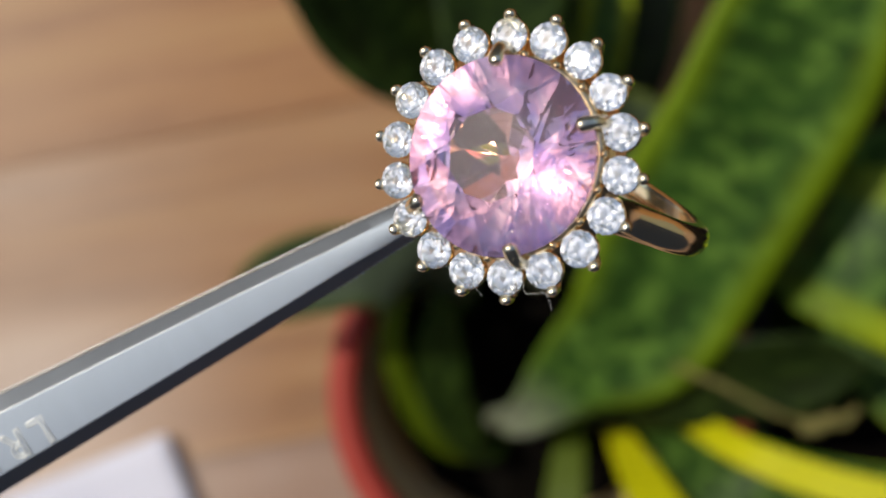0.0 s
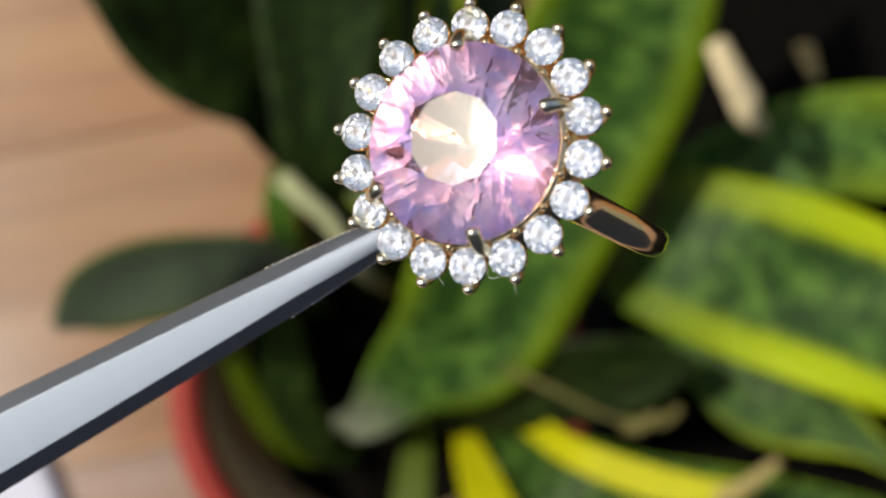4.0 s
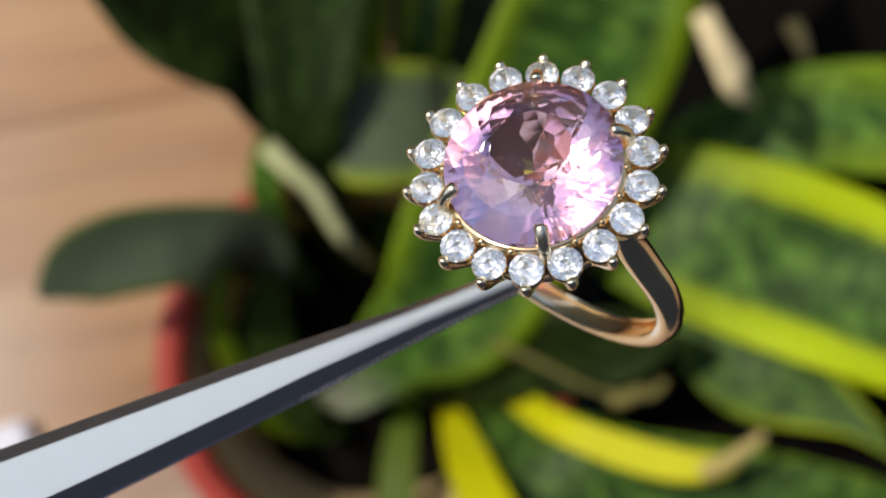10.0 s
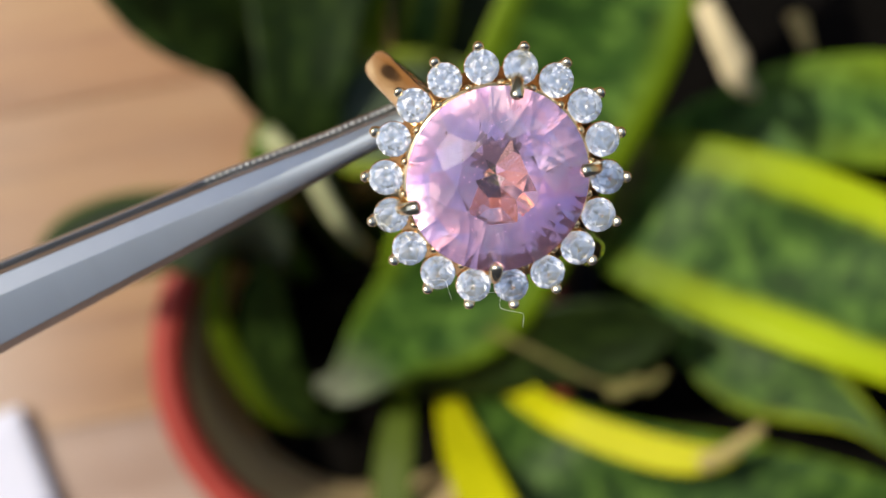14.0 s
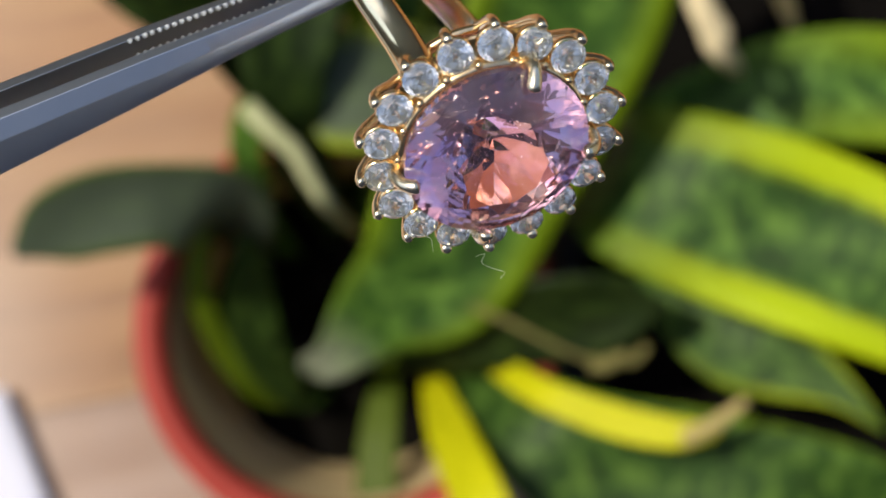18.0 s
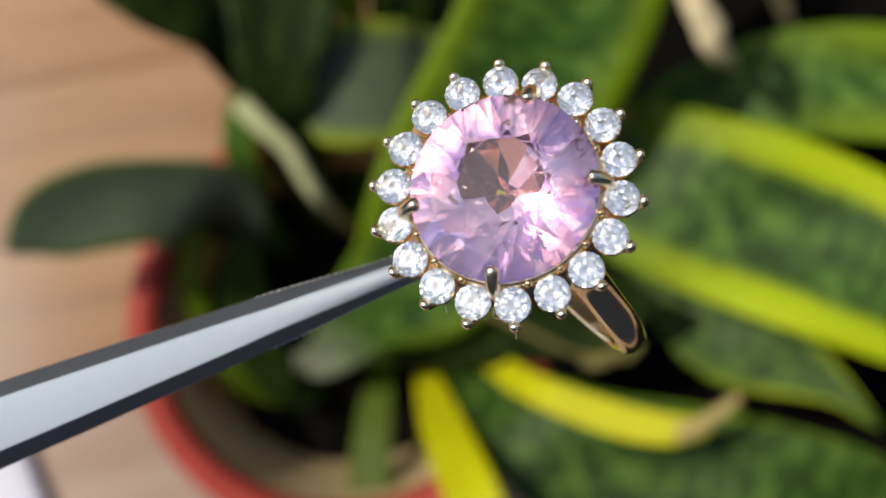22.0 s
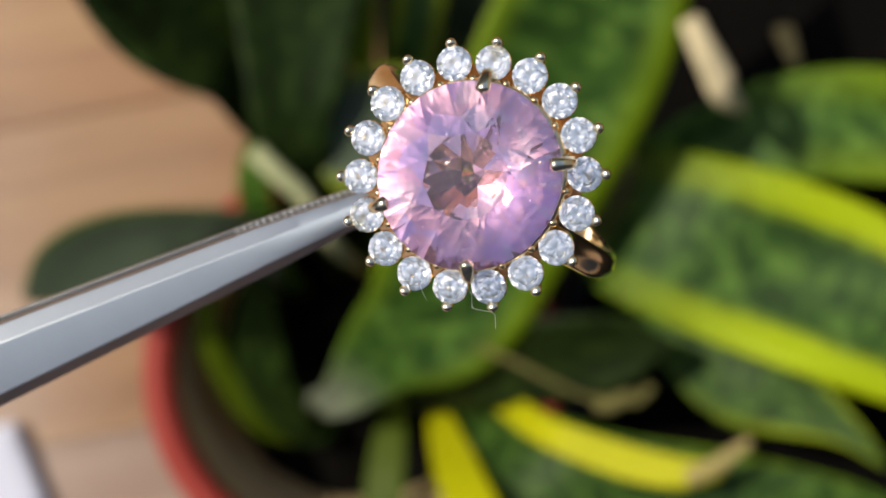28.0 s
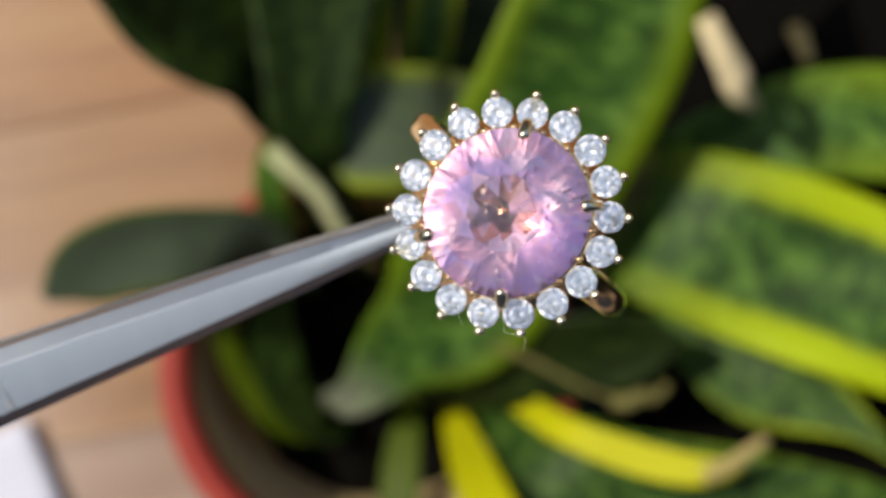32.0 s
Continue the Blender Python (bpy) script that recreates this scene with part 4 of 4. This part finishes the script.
TWEEZERS_ROWS = [
    (0, -0.05185, 0.02599, 0.51401, -4.51, 6.23, -151.15),
    (0.5, -0.02971, 0.03532, 0.52464, -4.11, 10.61, -149.63),
    (1, -0.01353, 0.04397, 0.53522, -2.97, 12.69, -149.79),
    (1.5, -0.00582, 0.0417, 0.53725, -0.16, 15.17, -150.26),
    (2, 9e-05, 0.03905, 0.53737, 13.69, 13.5, -150.3),
    (2.5, 0.0027, 0.03393, 0.53212, 13.95, 9.85, -149.98),
    (3, 0.00178, 0.03061, 0.52858, 13.34, 5.87, -149.06),
    (3.5, -0.00064, 0.02778, 0.52894, 6.97, 3.52, -150.46),
    (4, -0.00341, 0.02632, 0.52257, -1.16, 1.15, -152.05),
    (4.5, -0.00175, 0.02165, 0.51913, -2.18, 1.14, -152.38),
    (6.5, -0.0014, 0.02134, 0.52251, -7.41, 1.03, -152.02),
    (7, -0.00141, 0.02308, 0.52164, -9.19, 1.11, -152.49),
    (7.5, -0.00341, 0.02343, 0.52142, -12.23, -3.5, -152.18),
    (8, -0.00612, 0.0252, 0.51568, -15.95, -8.03, -153.52),
    (9, -0.00211, 0.02293, 0.51202, -10.19, -12.85, -154.72),
    (9.5, 0.00045, 0.01666, 0.512, 0.44, -13.59, -156.25),
    (10, 0.00142, 0.01061, 0.51305, 13.83, -14.86, -157.87),
    (10.5, 0.0063, 0.00637, 0.51179, 27.27, -12.22, -158.26),
    (11, 0.00909, 0.00202, 0.51514, 38.97, -9.11, -158.52),
    (11.5, 0.01223, -0.00031, 0.51224, 45.63, -5.04, -156.73),
    (12, 0.01241, 0.00078, 0.5107, 34.55, -5.34, -157.13),
    (12.5, 0.00543, 0.00838, 0.51059, 8.7, -8.62, -157.33),
    (13, -0.00049, 0.01265, 0.50997, -7.17, -10.06, -156.04),
    (13.5, -0.00262, 0.01623, 0.51046, -15.15, -10.56, -154.77),
    (15.5, -0.00355, 0.02296, 0.51703, -51, -11.15, -152.92),
    (16, -0.0021, 0.02187, 0.51813, -59.2, -11.28, -154.31),
    (16.5, -0.00173, 0.02291, 0.5201, -75.88, -9.34, -154.27),
    (17, -0.00076, 0.02442, 0.52102, -85.01, -9.03, -154.08),
    (17.5, -0.0013, 0.02315, 0.51891, -77.57, -10.85, -154.45),
    (18, -0.00148, 0.01961, 0.51841, -56.05, -12.76, -153.64),
    (18.5, 0.00132, 0.01416, 0.51215, -33.06, -14, -154.68),
    (19, 0.0042, 0.00723, 0.51066, -10.05, -13.63, -156.41),
    (19.5, 0.00702, 0.00389, 0.5108, -2.18, -11.81, -158.44),
    (20, 0.00876, 0.00057, 0.51056, 5.71, -10.43, -160.06),
    (20.5, 0.01025, -0.00301, 0.51217, 14.98, -7.83, -159.9),
    (21, 0.01116, -0.00434, 0.51173, 24.64, -5.96, -159.4),
    (21.5, 0.00961, -0.00296, 0.51087, 13.11, -5.96, -158.39),
    (22, 0.00797, 0.00193, 0.51165, 0.99, -6, -158.83),
    (22.5, 0.00468, 0.00776, 0.51185, -9.9, -5.72, -158.51),
    (23, 0.00311, 0.01084, 0.51081, -20.84, -5.18, -157.89),
    (23.5, 0.0042, 0.01337, 0.51319, -30.32, -5.71, -156.37),
    (24, 0.00399, 0.01416, 0.51828, -40.05, -5.39, -156),
    (24.5, 0.00568, 0.01079, 0.51232, -27.62, -8.04, -157.5),
    (26.5, 0.01032, 0.0002, 0.51333, 12.24, -6.23, -161.26),
    (27, 0.00764, 0.01263, 0.51569, -5.15, -4.93, -158.38),
    (27.5, 0.00299, 0.01991, 0.51517, -19.86, -4.03, -156.44),
    (28, 0.00248, 0.02028, 0.51603, -15.13, -2.63, -156.51),
    (28.5, 0.00172, 0.02387, 0.51441, -14.37, 1.92, -156.27),
    (29, 0.00054, 0.024, 0.5134, -14.03, 6.39, -156.34),
    (29.5, 0.00042, 0.02393, 0.51422, -6.65, 3.35, -157.5),
    (30, 0.00145, 0.02152, 0.51042, 0.94, 0.55, -156.7),
    (30.5, -0.00036, 0.0204, 0.50495, -2.54, -3.81, -158.06),
    (31, -0.00282, 0.01812, 0.50273, -6.13, -8.13, -158.68),
    (31.5, -0.00306, 0.01407, 0.50148, -9.56, -6.85, -159.37),
    (32, -0.00087, 0.01766, 0.50664, -13, -5.64, -158.81),
]


def motions():
    walk(the_ring, [(r[0], pose(*r[1:])) for r in RING_ROWS])
    walk(the_tweezers, [(r[0], pose(*r[1:])) for r in TWEEZERS_ROWS])


motions()
